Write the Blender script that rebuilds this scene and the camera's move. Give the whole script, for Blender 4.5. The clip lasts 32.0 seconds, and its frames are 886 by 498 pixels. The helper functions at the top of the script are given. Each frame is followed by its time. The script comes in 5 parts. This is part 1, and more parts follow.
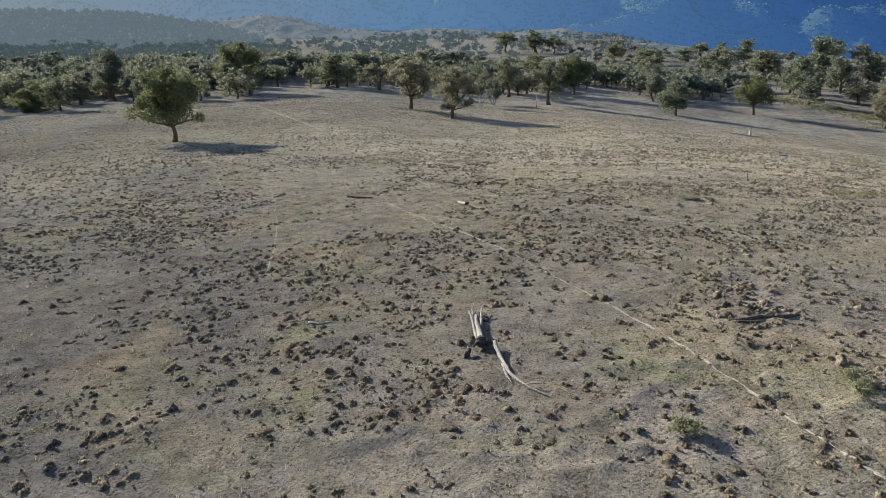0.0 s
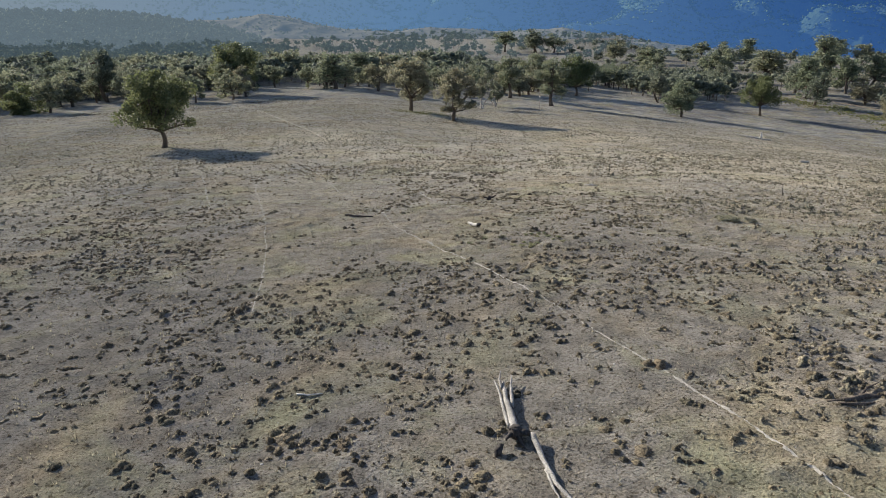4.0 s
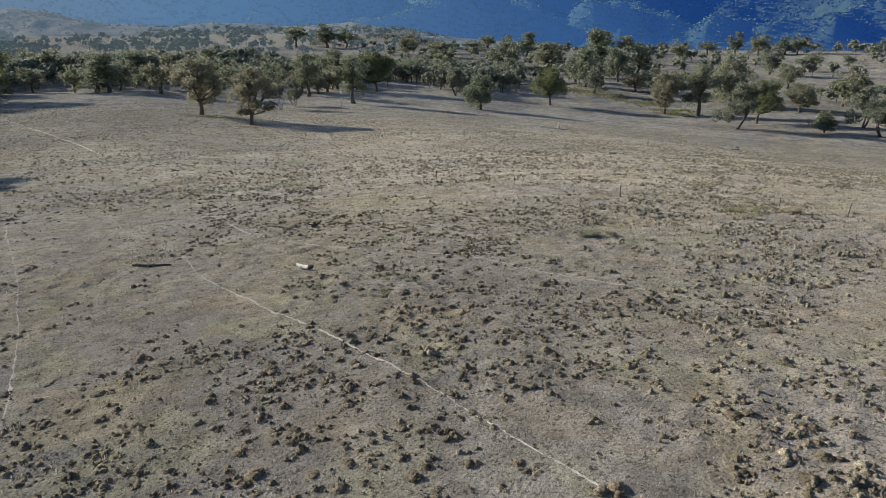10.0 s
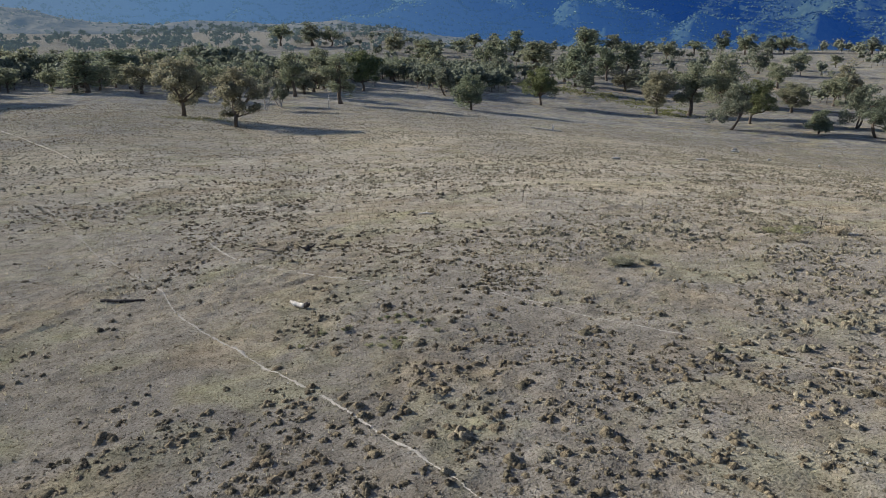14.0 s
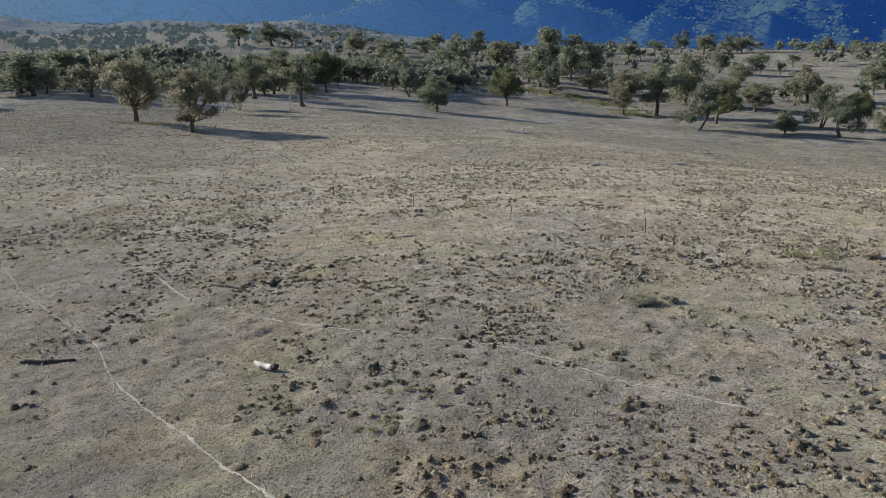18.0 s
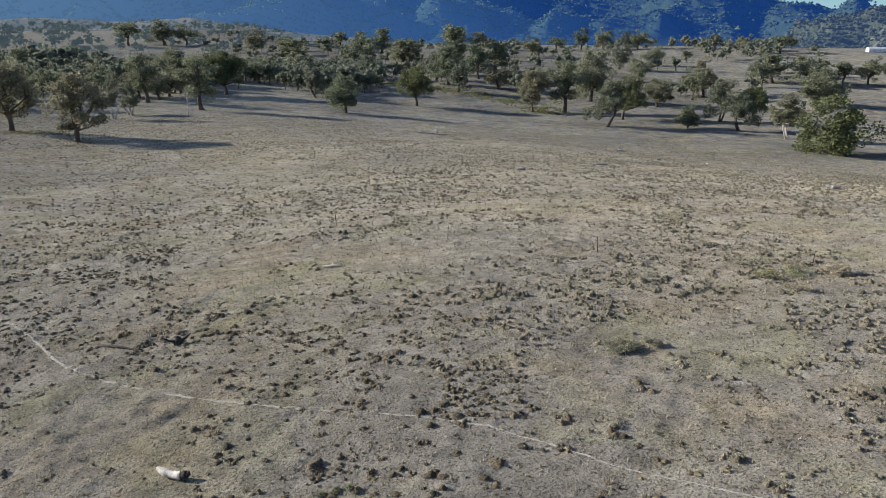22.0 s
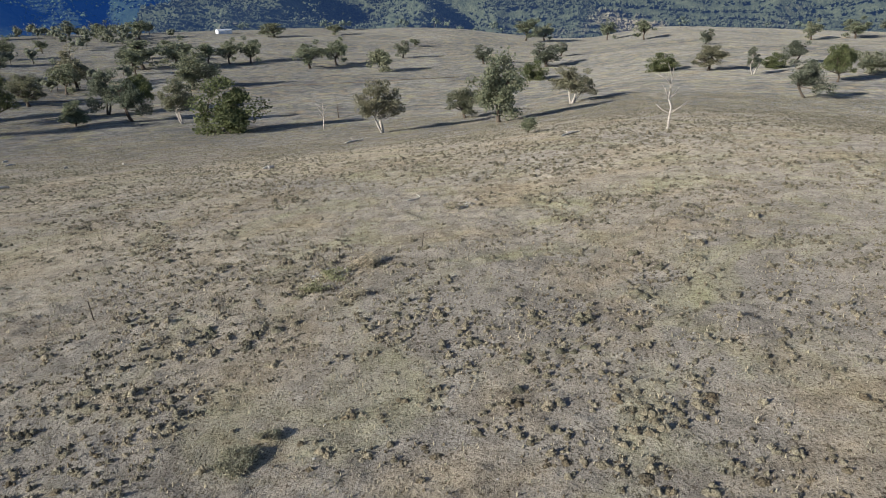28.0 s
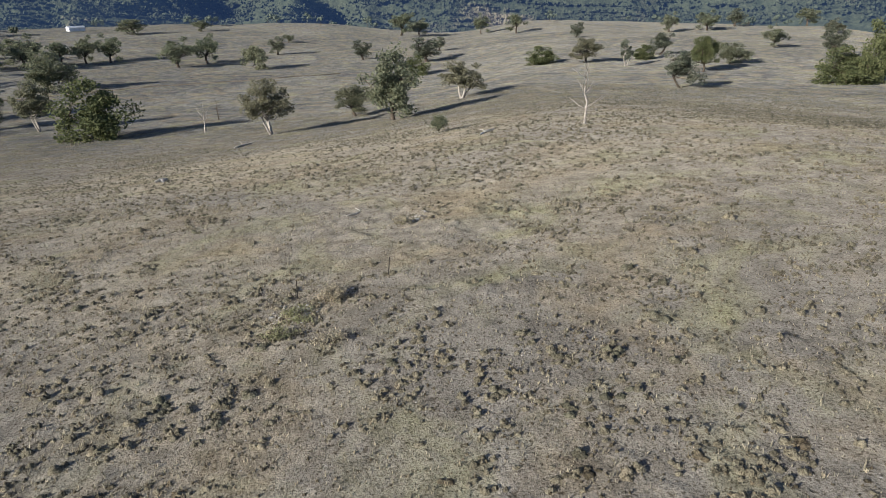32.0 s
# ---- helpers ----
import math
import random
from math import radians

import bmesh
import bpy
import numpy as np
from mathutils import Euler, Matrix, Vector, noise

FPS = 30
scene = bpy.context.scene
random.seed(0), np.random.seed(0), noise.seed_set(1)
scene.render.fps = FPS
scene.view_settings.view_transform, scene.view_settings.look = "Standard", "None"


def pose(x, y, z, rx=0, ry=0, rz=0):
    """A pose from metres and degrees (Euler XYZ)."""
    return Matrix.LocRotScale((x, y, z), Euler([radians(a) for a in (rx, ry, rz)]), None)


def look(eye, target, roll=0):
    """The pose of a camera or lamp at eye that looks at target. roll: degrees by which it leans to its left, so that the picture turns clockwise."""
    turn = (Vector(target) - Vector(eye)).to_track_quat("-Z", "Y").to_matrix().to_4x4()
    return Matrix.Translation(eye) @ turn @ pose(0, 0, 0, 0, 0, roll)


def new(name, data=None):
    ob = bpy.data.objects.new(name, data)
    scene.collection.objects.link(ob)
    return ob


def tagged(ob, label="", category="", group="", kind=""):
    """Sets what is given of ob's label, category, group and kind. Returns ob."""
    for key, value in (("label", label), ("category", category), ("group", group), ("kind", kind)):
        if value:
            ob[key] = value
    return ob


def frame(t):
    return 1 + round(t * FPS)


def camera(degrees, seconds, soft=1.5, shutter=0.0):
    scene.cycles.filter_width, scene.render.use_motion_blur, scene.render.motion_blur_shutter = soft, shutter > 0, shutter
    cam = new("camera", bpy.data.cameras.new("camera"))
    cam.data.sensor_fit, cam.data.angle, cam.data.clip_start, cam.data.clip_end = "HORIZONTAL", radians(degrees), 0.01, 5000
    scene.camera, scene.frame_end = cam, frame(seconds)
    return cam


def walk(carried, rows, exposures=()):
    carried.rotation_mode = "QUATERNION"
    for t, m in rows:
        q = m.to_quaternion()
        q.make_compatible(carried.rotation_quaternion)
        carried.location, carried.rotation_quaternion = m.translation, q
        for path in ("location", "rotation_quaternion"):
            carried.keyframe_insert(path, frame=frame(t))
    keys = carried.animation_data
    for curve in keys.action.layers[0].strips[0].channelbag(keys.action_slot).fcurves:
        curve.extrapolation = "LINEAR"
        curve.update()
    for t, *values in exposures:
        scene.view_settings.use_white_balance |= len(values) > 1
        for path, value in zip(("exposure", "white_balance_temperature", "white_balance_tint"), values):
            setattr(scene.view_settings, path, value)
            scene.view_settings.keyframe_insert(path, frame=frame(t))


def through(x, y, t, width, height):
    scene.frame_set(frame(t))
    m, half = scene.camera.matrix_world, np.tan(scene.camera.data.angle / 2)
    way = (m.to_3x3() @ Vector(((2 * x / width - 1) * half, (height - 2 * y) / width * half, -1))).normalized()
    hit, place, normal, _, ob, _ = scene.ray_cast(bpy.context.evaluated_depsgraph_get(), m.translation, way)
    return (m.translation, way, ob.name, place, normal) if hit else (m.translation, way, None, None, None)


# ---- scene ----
cam = camera(65.50, 32.0, soft=0.55)
PATH = [
    (0, pose(0.000, -0.000, 16.457, 71.693, -0.104, 0.034)),
    (0.5, pose(-0.145, 1.048, 16.466, 71.680, -0.108, 0.018)),
    (1, pose(-0.275, 2.087, 16.478, 71.686, -0.109, 0.006)),
    (1.5, pose(-0.406, 3.088, 16.517, 71.659, -0.121, -0.007)),
    (2, pose(-0.552, 4.071, 16.540, 71.658, -0.116, -0.027)),
    (2.5, pose(-0.686, 5.043, 16.558, 71.649, -0.104, -0.043)),
    (3, pose(-0.804, 6.033, 16.575, 71.652, -0.089, -0.060)),
    (3.5, pose(-0.905, 7.068, 16.590, 71.635, -0.054, -0.072)),
    (5.5, pose(-1.278, 11.618, 16.246, 71.724, -0.036, -0.870)),
    (6, pose(-1.406, 12.686, 16.233, 71.712, -0.035, -2.130)),
    (6.5, pose(-1.512, 13.682, 16.238, 71.666, -0.023, -4.053)),
    (7, pose(-1.654, 14.647, 16.269, 71.605, 0.007, -5.699)),
    (7.5, pose(-1.727, 15.589, 16.316, 71.562, 0.002, -6.230)),
    (8, pose(-1.805, 16.524, 16.367, 71.522, 0.018, -8.063)),
    (8.5, pose(-1.885, 17.459, 16.439, 71.457, -0.003, -10.048)),
    (9, pose(-1.933, 18.429, 16.486, 71.385, 0.008, -12.233)),
    (9.5, pose(-1.977, 19.403, 16.529, 71.293, 0.031, -14.638)),
    (10, pose(-2.061, 20.374, 16.560, 71.239, 0.046, -16.715)),
    (10.5, pose(-2.101, 21.304, 16.587, 71.202, 0.035, -16.850)),
    (11, pose(-2.126, 22.218, 16.638, 71.184, 0.036, -16.869)),
    (11.5, pose(-2.142, 23.154, 16.675, 71.163, 0.030, -16.891)),
    (12, pose(-2.106, 24.151, 16.700, 71.158, 0.020, -16.918)),
    (12.5, pose(-2.045, 25.162, 16.695, 71.141, -0.005, -16.923)),
    (13, pose(-1.994, 26.168, 16.693, 71.127, -0.023, -16.957)),
    (13.5, pose(-1.930, 27.145, 16.654, 71.135, -0.025, -17.130)),
    (14, pose(-1.876, 28.145, 16.619, 71.109, -0.072, -17.913)),
    (14.5, pose(-1.773, 29.173, 16.595, 71.091, -0.093, -19.036)),
    (16.5, pose(-1.320, 33.584, 16.477, 71.104, -0.103, -20.449)),
    (17, pose(-1.233, 34.626, 16.509, 71.102, -0.102, -20.471)),
    (17.5, pose(-1.134, 35.628, 16.539, 71.092, -0.127, -20.486)),
    (18, pose(-0.999, 36.642, 16.551, 71.090, -0.123, -21.049)),
    (18.5, pose(-0.826, 37.675, 16.566, 71.073, -0.123, -22.809)),
    (19, pose(-0.665, 38.748, 16.571, 71.030, -0.133, -25.081)),
    (19.5, pose(-0.528, 39.804, 16.553, 71.007, -0.163, -27.629)),
    (20, pose(-0.404, 40.850, 16.570, 70.966, -0.156, -28.744)),
    (20.5, pose(-0.263, 41.875, 16.596, 70.962, -0.171, -28.752)),
    (21, pose(-0.094, 42.932, 16.606, 70.961, -0.188, -28.775)),
    (21.5, pose(0.101, 43.981, 16.626, 70.936, -0.188, -28.785)),
    (22, pose(0.313, 45.020, 16.635, 70.931, -0.177, -28.799)),
    (22.5, pose(0.582, 46.031, 16.654, 70.911, -0.184, -30.038)),
    (23, pose(0.932, 47.069, 16.633, 70.849, -0.091, -34.111)),
    (23.5, pose(1.215, 48.174, 16.619, 70.682, -0.061, -41.157)),
    (24, pose(1.422, 49.308, 16.599, 70.555, -0.099, -46.496)),
    (24.5, pose(1.681, 50.384, 16.578, 70.476, -0.110, -48.998)),
    (25, pose(1.985, 51.424, 16.568, 70.420, -0.114, -51.603)),
    (25.5, pose(2.331, 52.470, 16.572, 70.337, -0.133, -54.550)),
    (26, pose(2.766, 53.504, 16.566, 70.251, -0.117, -58.514)),
    (26.5, pose(3.270, 54.541, 16.532, 70.122, -0.033, -64.582)),
    (28.5, pose(5.908, 58.498, 16.310, 69.882, 0.092, -78.434)),
    (29, pose(6.479, 59.428, 16.288, 69.844, 0.113, -78.415)),
    (29.5, pose(7.065, 60.331, 16.297, 69.819, 0.110, -78.387)),
    (30, pose(7.670, 61.212, 16.287, 69.796, 0.130, -78.423)),
    (30.5, pose(8.314, 62.001, 16.259, 69.717, 0.121, -80.570)),
    (31, pose(8.925, 62.886, 16.246, 69.630, 0.087, -84.274)),
    (31.5, pose(9.603, 63.698, 16.239, 69.584, 0.087, -85.334)),
    (32, pose(10.288, 64.485, 16.232, 69.501, 0.039, -87.721)),
]
EXPOSURES = [(0, 1.20, 6600, 10), (13, 1.00, 6400, 11), (19, 0.96, 6350, 11), (24, 0.90, 6300, 10), (30, 0.60, 6350, 10), (32, 0.54, 6350, 10)]
walk(cam, PATH, EXPOSURES)

# ---- light ----
SUN_AZ, SUN_EL = radians(-45.0), radians(19.5)   # azimuth clockwise from +y
to_sun = Vector((math.sin(SUN_AZ) * math.cos(SUN_EL), math.cos(SUN_AZ) * math.cos(SUN_EL), math.sin(SUN_EL)))
world = bpy.data.worlds.new("sky")
scene.world = world
world.use_nodes = True
wn = world.node_tree.nodes
sky = wn.new("ShaderNodeTexSky")
sky.sky_type = "NISHITA"
sky.sun_disc = False
sky.sun_elevation, sky.sun_rotation = SUN_EL, SUN_AZ % (2 * math.pi)
sky.altitude, sky.air_density, sky.dust_density, sky.ozone_density = 400, 0.8, 0.0, 2.5
wn["Background"].inputs["Strength"].default_value = 0.055
wl = world.node_tree.links
# thin streaks of high cloud over a clear winter sky
sky_at = wn.new("ShaderNodeTexCoord")
stretch = wn.new("ShaderNodeMapping")
stretch.inputs["Scale"].default_value = (3.0, 3.0, 22.0)
wl.new(sky_at.outputs["Generated"], stretch.inputs[0])
cloud = wn.new("ShaderNodeTexNoise")
cloud.inputs["Scale"].default_value, cloud.inputs["Detail"].default_value = 1.6, 5.0
wl.new(stretch.outputs[0], cloud.inputs["Vector"])
veil = wn.new("ShaderNodeValToRGB")
veil.color_ramp.elements[0].position, veil.color_ramp.elements[1].position = 0.50, 0.78
wl.new(cloud.outputs["Fac"], veil.inputs[0])
tint = wn.new("ShaderNodeMix")
tint.data_type, tint.blend_type = "RGBA", "MULTIPLY"
tint.inputs[0].default_value, tint.inputs[7].default_value = 1.0, (0.55, 0.82, 1.17, 1)
wl.new(sky.outputs[0], tint.inputs[6])
clouded = wn.new("ShaderNodeMix")
clouded.data_type = "RGBA"
clouded.inputs[7].default_value = (10.0, 11.0, 11.6, 1)
wl.new(veil.outputs[0], clouded.inputs[0])
wl.new(tint.outputs[2], clouded.inputs[6])
wl.new(clouded.outputs[2], wn["Background"].inputs["Color"])
sun = new("sun", bpy.data.lights.new("sun", "SUN"))
sun.data.energy, sun.data.angle, sun.data.color = 5.0, radians(0.53), (1.0, 0.95, 0.87)
sun.matrix_world = look(to_sun * 200, (0, 0, 0))

# ---- materials ----
def mat(name, rough=0.9, metal=0.0, spec=0.2):
    m = bpy.data.materials.new(name)
    m.use_nodes = True
    p = m.node_tree.nodes["Principled BSDF"]
    p.inputs["Roughness"].default_value = rough
    p.inputs["Metallic"].default_value = metal
    p.inputs["Specular IOR Level"].default_value = spec
    return m, m.node_tree.nodes, m.node_tree.links, p


def ramp(ns, ls, source, stops):
    r = ns.new("ShaderNodeValToRGB")
    e = r.color_ramp.elements
    while len(e) < len(stops):
        e.new(0.5)
    for k, (at, c) in zip(e, stops):
        k.position, k.color = at, (*c, 1) if len(c) == 3 else c
    ls.new(source, r.inputs[0])
    return r.outputs[0]


def noise_at(ns, ls, scale, detail=3.0, rough=0.6, coords=None, dist=0.0):
    n = ns.new("ShaderNodeTexNoise")
    n.inputs["Scale"].default_value, n.inputs["Detail"].default_value = scale, detail
    n.inputs["Roughness"].default_value, n.inputs["Distortion"].default_value = rough, dist
    if coords is None:
        coords = ns.new("ShaderNodeNewGeometry").outputs["Position"]
    ls.new(coords, n.inputs["Vector"])
    return n.outputs["Fac"]


def mixed(ns, ls, fac, a, b, mode="MIX"):
    m = ns.new("ShaderNodeMix")
    m.data_type, m.blend_type = "RGBA", mode
    for socket, v in ((m.inputs[0], fac), (m.inputs[6], a), (m.inputs[7], b)):
        if hasattr(v, "is_linked"):
            ls.new(v, socket)
        elif isinstance(v, (int, float)):
            socket.default_value = v
        else:
            socket.default_value = (*v, 1)
    return m.outputs[2]


def bumped(ns, ls, p, height, strength=0.5, distance=0.05):
    b = ns.new("ShaderNodeBump")
    b.inputs["Strength"].default_value, b.inputs["Distance"].default_value = strength, distance
    ls.new(height, b.inputs["Height"])
    ls.new(b.outputs[0], p.inputs["Normal"])


def ground_material():
    m, ns, ls, p = mat("dry_pasture", 0.95, spec=0.1)
    pos = ns.new("ShaderNodeNewGeometry").outputs["Position"]
    wide = noise_at(ns, ls, 0.028, 4, 0.6, pos, 0.6)
    patch = noise_at(ns, ls, 0.11, 5, 0.65, pos, 0.8)
    mottle = noise_at(ns, ls, 0.9, 5, 0.7, pos)
    fine = noise_at(ns, ls, 8.5, 3, 0.7, pos)
    grain = noise_at(ns, ls, 20.0, 3, 0.8, pos)
    base = ramp(ns, ls, wide, ((0.32, (0.262, 0.242, 0.213)), (0.5, (0.308, 0.279, 0.235)), (0.68, (0.348, 0.306, 0.238))))
    # grey paddock patches, partly cloud and hill shade put into the colour
    paddock = noise_at(ns, ls, 0.0042, 4, 0.55, pos, 0.5)
    base = mixed(ns, ls, 1.0, base, ramp(ns, ls, paddock, ((0.38, (0.64, 0.655, 0.69)), (0.60, (1.06, 1.05, 1.02)))), "MULTIPLY")
    split = ns.new("ShaderNodeSeparateXYZ")
    ls.new(pos, split.inputs[0])
    away = ns.new("ShaderNodeVectorMath")
    away.operation = "DISTANCE"
    flat = ns.new("ShaderNodeCombineXYZ")
    ls.new(split.outputs[0], flat.inputs[0])
    ls.new(split.outputs[1], flat.inputs[1])
    ls.new(flat.outputs[0], away.inputs[0])
    away.inputs[1].default_value = (0, 100, 0)
    outer = ns.new("ShaderNodeMapRange")
    outer.inputs[1].default_value, outer.inputs[2].default_value = 120, 270
    ls.new(away.outputs["Value"], outer.inputs[0])
    lean = ns.new("ShaderNodeMapRange")
    lean.inputs[1].default_value, lean.inputs[2].default_value = -110, 110
    ls.new(split.outputs[0], lean.inputs[0])
    base = mixed(ns, ls, 1.0, base, ramp(ns, ls, lean.outputs[0], ((0.0, (0.86, 0.88, 0.86)), (0.45, (1.0, 1.0, 1.0)), (1.0, (1.11, 1.08, 1.05)))), "MULTIPLY")
    # base colour grows paler between 22 and 85 m from this point
    from_near = ns.new("ShaderNodeVectorMath")
    from_near.operation = "DISTANCE"
    ls.new(flat.outputs[0], from_near.inputs[0])
    from_near.inputs[1].default_value = (6, 34, 0)
    paler = ns.new("ShaderNodeMapRange")
    paler.inputs[1].default_value, paler.inputs[2].default_value = 22, 85
    ls.new(from_near.outputs["Value"], paler.inputs[0])
    base = mixed(ns, ls, 1.0, base, ramp(ns, ls, paler.outputs[0], ((0.0, (1, 1, 1)), (1.0, (1.58, 1.57, 1.51)))), "MULTIPLY")
    # outer pasture tones, greyed with haze mixed into the colour
    outer_tone = ramp(ns, ls, patch, ((0.35, (0.29, 0.28, 0.262)), (0.5, (0.375, 0.355, 0.32)), (0.68, (0.44, 0.41, 0.345))))
    outer_tone = mixed(ns, ls, 1.0, outer_tone, ramp(ns, ls, noise_at(ns, ls, 0.17, 5, 0.72, pos, 0.5), ((0.38, (0.70, 0.70, 0.70)), (0.60, (1.10, 1.10, 1.08)))), "MULTIPLY")
    outer_tone = mixed(ns, ls, 1.0, outer_tone, ramp(ns, ls, noise_at(ns, ls, 0.013, 4, 0.6, pos, 0.6), ((0.40, (0.72, 0.73, 0.76)), (0.60, (1.06, 1.06, 1.04)))), "MULTIPLY")
    base = mixed(ns, ls, outer.outputs[0], base, outer_tone)
    plain = ns.new("ShaderNodeMapRange")
    plain.inputs[1].default_value, plain.inputs[2].default_value = 750, 1300
    ls.new(away.outputs["Value"], plain.inputs[0])
    base = mixed(ns, ls, plain.outputs[0], base, (0.34, 0.325, 0.285))
    # darker valley pasture to the east, with hill shade painted into its colour
    valley = ns.new("ShaderNodeMapRange")
    valley.inputs[1].default_value, valley.inputs[2].default_value = 120, 260
    ls.new(split.outputs[0], valley.inputs[0])
    base = mixed(ns, ls, 1.0, base, ramp(ns, ls, valley.outputs[0], ((0.0, (1, 1, 1)), (1.0, (0.66, 0.675, 0.71)))), "MULTIPLY")
    green = ramp(ns, ls, patch, ((0.50, (0, 0, 0)), (0.72, (0.75, 0.75, 0.75))))
    c = mixed(ns, ls, green, base, (0.300, 0.290, 0.165))
    brown = ramp(ns, ls, noise_at(ns, ls, 0.10, 5, 0.65, pos, 0.4), ((0.50, (0, 0, 0)), (0.70, (0.7, 0.7, 0.7))))
    c = mixed(ns, ls, brown, c, (0.330, 0.268, 0.180))
    c = mixed(ns, ls, 1.0, c, ramp(ns, ls, mottle, ((0.36, (0.76, 0.75, 0.73)), (0.58, (1.10, 1.10, 1.08)))), "MULTIPLY")
    c = mixed(ns, ls, 1.0, c, ramp(ns, ls, noise_at(ns, ls, 0.31, 5, 0.7, pos, 0.3), ((0.38, (0.80, 0.80, 0.79)), (0.60, (1.08, 1.08, 1.06)))), "MULTIPLY")
    c = mixed(ns, ls, 1.0, c, ramp(ns, ls, fine, ((0.38, (0.76, 0.75, 0.74)), (0.56, (1.12, 1.11, 1.10)))), "MULTIPLY")
    c = mixed(ns, ls, 1.0, c, ramp(ns, ls, grain, ((0.36, (0.78, 0.78, 0.78)), (0.62, (1.16, 1.16, 1.16)))), "MULTIPLY")
    for scale, at in ((6.5, 0.36), (2.4, 0.31)):      # dark litter and droppings
        c = mixed(ns, ls, 1.0, c, ramp(ns, ls, noise_at(ns, ls, scale, 2, 0.6, pos), ((at, (0.52, 0.50, 0.47)), (at + 0.06, (1.02, 1.02, 1.02)))), "MULTIPLY")
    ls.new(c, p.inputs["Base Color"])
    tufts = noise_at(ns, ls, 5.2, 2, 0.5, pos)     # grazed crowns a foot apart
    total = fine
    for source, weight in ((grain, 0.4), (tufts, 0.9)):
        h = ns.new("ShaderNodeMath")
        h.operation = "MULTIPLY_ADD"
        ls.new(source, h.inputs[0])
        h.inputs[1].default_value = weight
        ls.new(total, h.inputs[2])
        total = h.outputs[0]
    bumped(ns, ls, p, total, 1.0, 0.085)
    p.inputs["Diffuse Roughness"].default_value = 0.5
    p.inputs["Specular IOR Level"].default_value = 0.0
    return m


def blade_material(name, low, high, rough=0.85, through=0.25, grain=0.0, fine=11.0):
    """Grass and leaves: varied by piece, with light coming through."""
    m, ns, ls, p = mat(name, rough, spec=0.15)
    g = ns.new("ShaderNodeNewGeometry")
    c = ramp(ns, ls, g.outputs["Random Per Island"], ((0.0, low), (1.0, high)))
    o = ns.new("ShaderNodeObjectInfo")
    c = mixed(ns, ls, 1.0, c, ramp(ns, ls, o.outputs["Random"], ((0.0, (0.86, 0.90, 0.84)), (1.0, (1.14, 1.08, 1.04)))), "MULTIPLY")
    c = mixed(ns, ls, 1.0, c, ramp(ns, ls, noise_at(ns, ls, 0.35, 3, 0.6, g.outputs["Position"]), ((0.3, (0.78, 0.8, 0.78)), (0.7, (1.2, 1.16, 1.1)))), "MULTIPLY")
    if grain:
        tuft = noise_at(ns, ls, fine, 3, 0.75, g.outputs["Position"])
        c = mixed(ns, ls, 1.0, c, ramp(ns, ls, tuft, ((0.36, (0.45, 0.43, 0.40)), (0.58, (1.25, 1.25, 1.22)))), "MULTIPLY")
        bumped(ns, ls, p, tuft, grain, 1.6 / fine)
    ls.new(c, p.inputs["Base Color"])
    t = ns.new("ShaderNodeBsdfTranslucent")
    ls.new(c, t.inputs["Color"])
    mix = ns.new("ShaderNodeMixShader")
    mix.inputs[0].default_value = through
    ls.new(p.outputs[0], mix.inputs[1])
    ls.new(t.outputs[0], mix.inputs[2])
    ls.new(mix.outputs[0], ns["Material Output"].inputs["Surface"])
    return m


def wood_material(name, low, mid, high, scale=3.0, rough=0.9):
    m, ns, ls, p = mat(name, rough, spec=0.2)
    tc = ns.new("ShaderNodeTexCoord")
    mp = ns.new("ShaderNodeMapping")
    mp.inputs["Scale"].default_value = (4.0, 4.0, 0.7)
    ls.new(tc.outputs["Object"], mp.inputs[0])
    streak = noise_at(ns, ls, scale, 5, 0.7, mp.outputs[0], 0.5)
    blot = noise_at(ns, ls, 1.3, 3, 0.6, tc.outputs["Object"])
    c = ramp(ns, ls, streak, ((0.25, low), (0.5, mid), (0.72, high)))
    c = mixed(ns, ls, 1.0, c, ramp(ns, ls, blot, ((0.3, (0.7, 0.68, 0.66)), (0.65, (1.12, 1.1, 1.08)))), "MULTIPLY")
    ls.new(c, p.inputs["Base Color"])
    bumped(ns, ls, p, streak, 0.8, 0.04)
    return m


def plain_material(name, low, high, scale, rough=0.85, metal=0.0, bump=0.3):
    m, ns, ls, p = mat(name, rough, metal)
    n = noise_at(ns, ls, scale, 5, 0.65)
    ls.new(ramp(ns, ls, n, ((0.3, low), (0.7, high))), p.inputs["Base Color"])
    bumped(ns, ls, p, n, bump, 0.05)
    p.inputs["Diffuse Roughness"].default_value = 0.22 * (metal == 0)
    return m


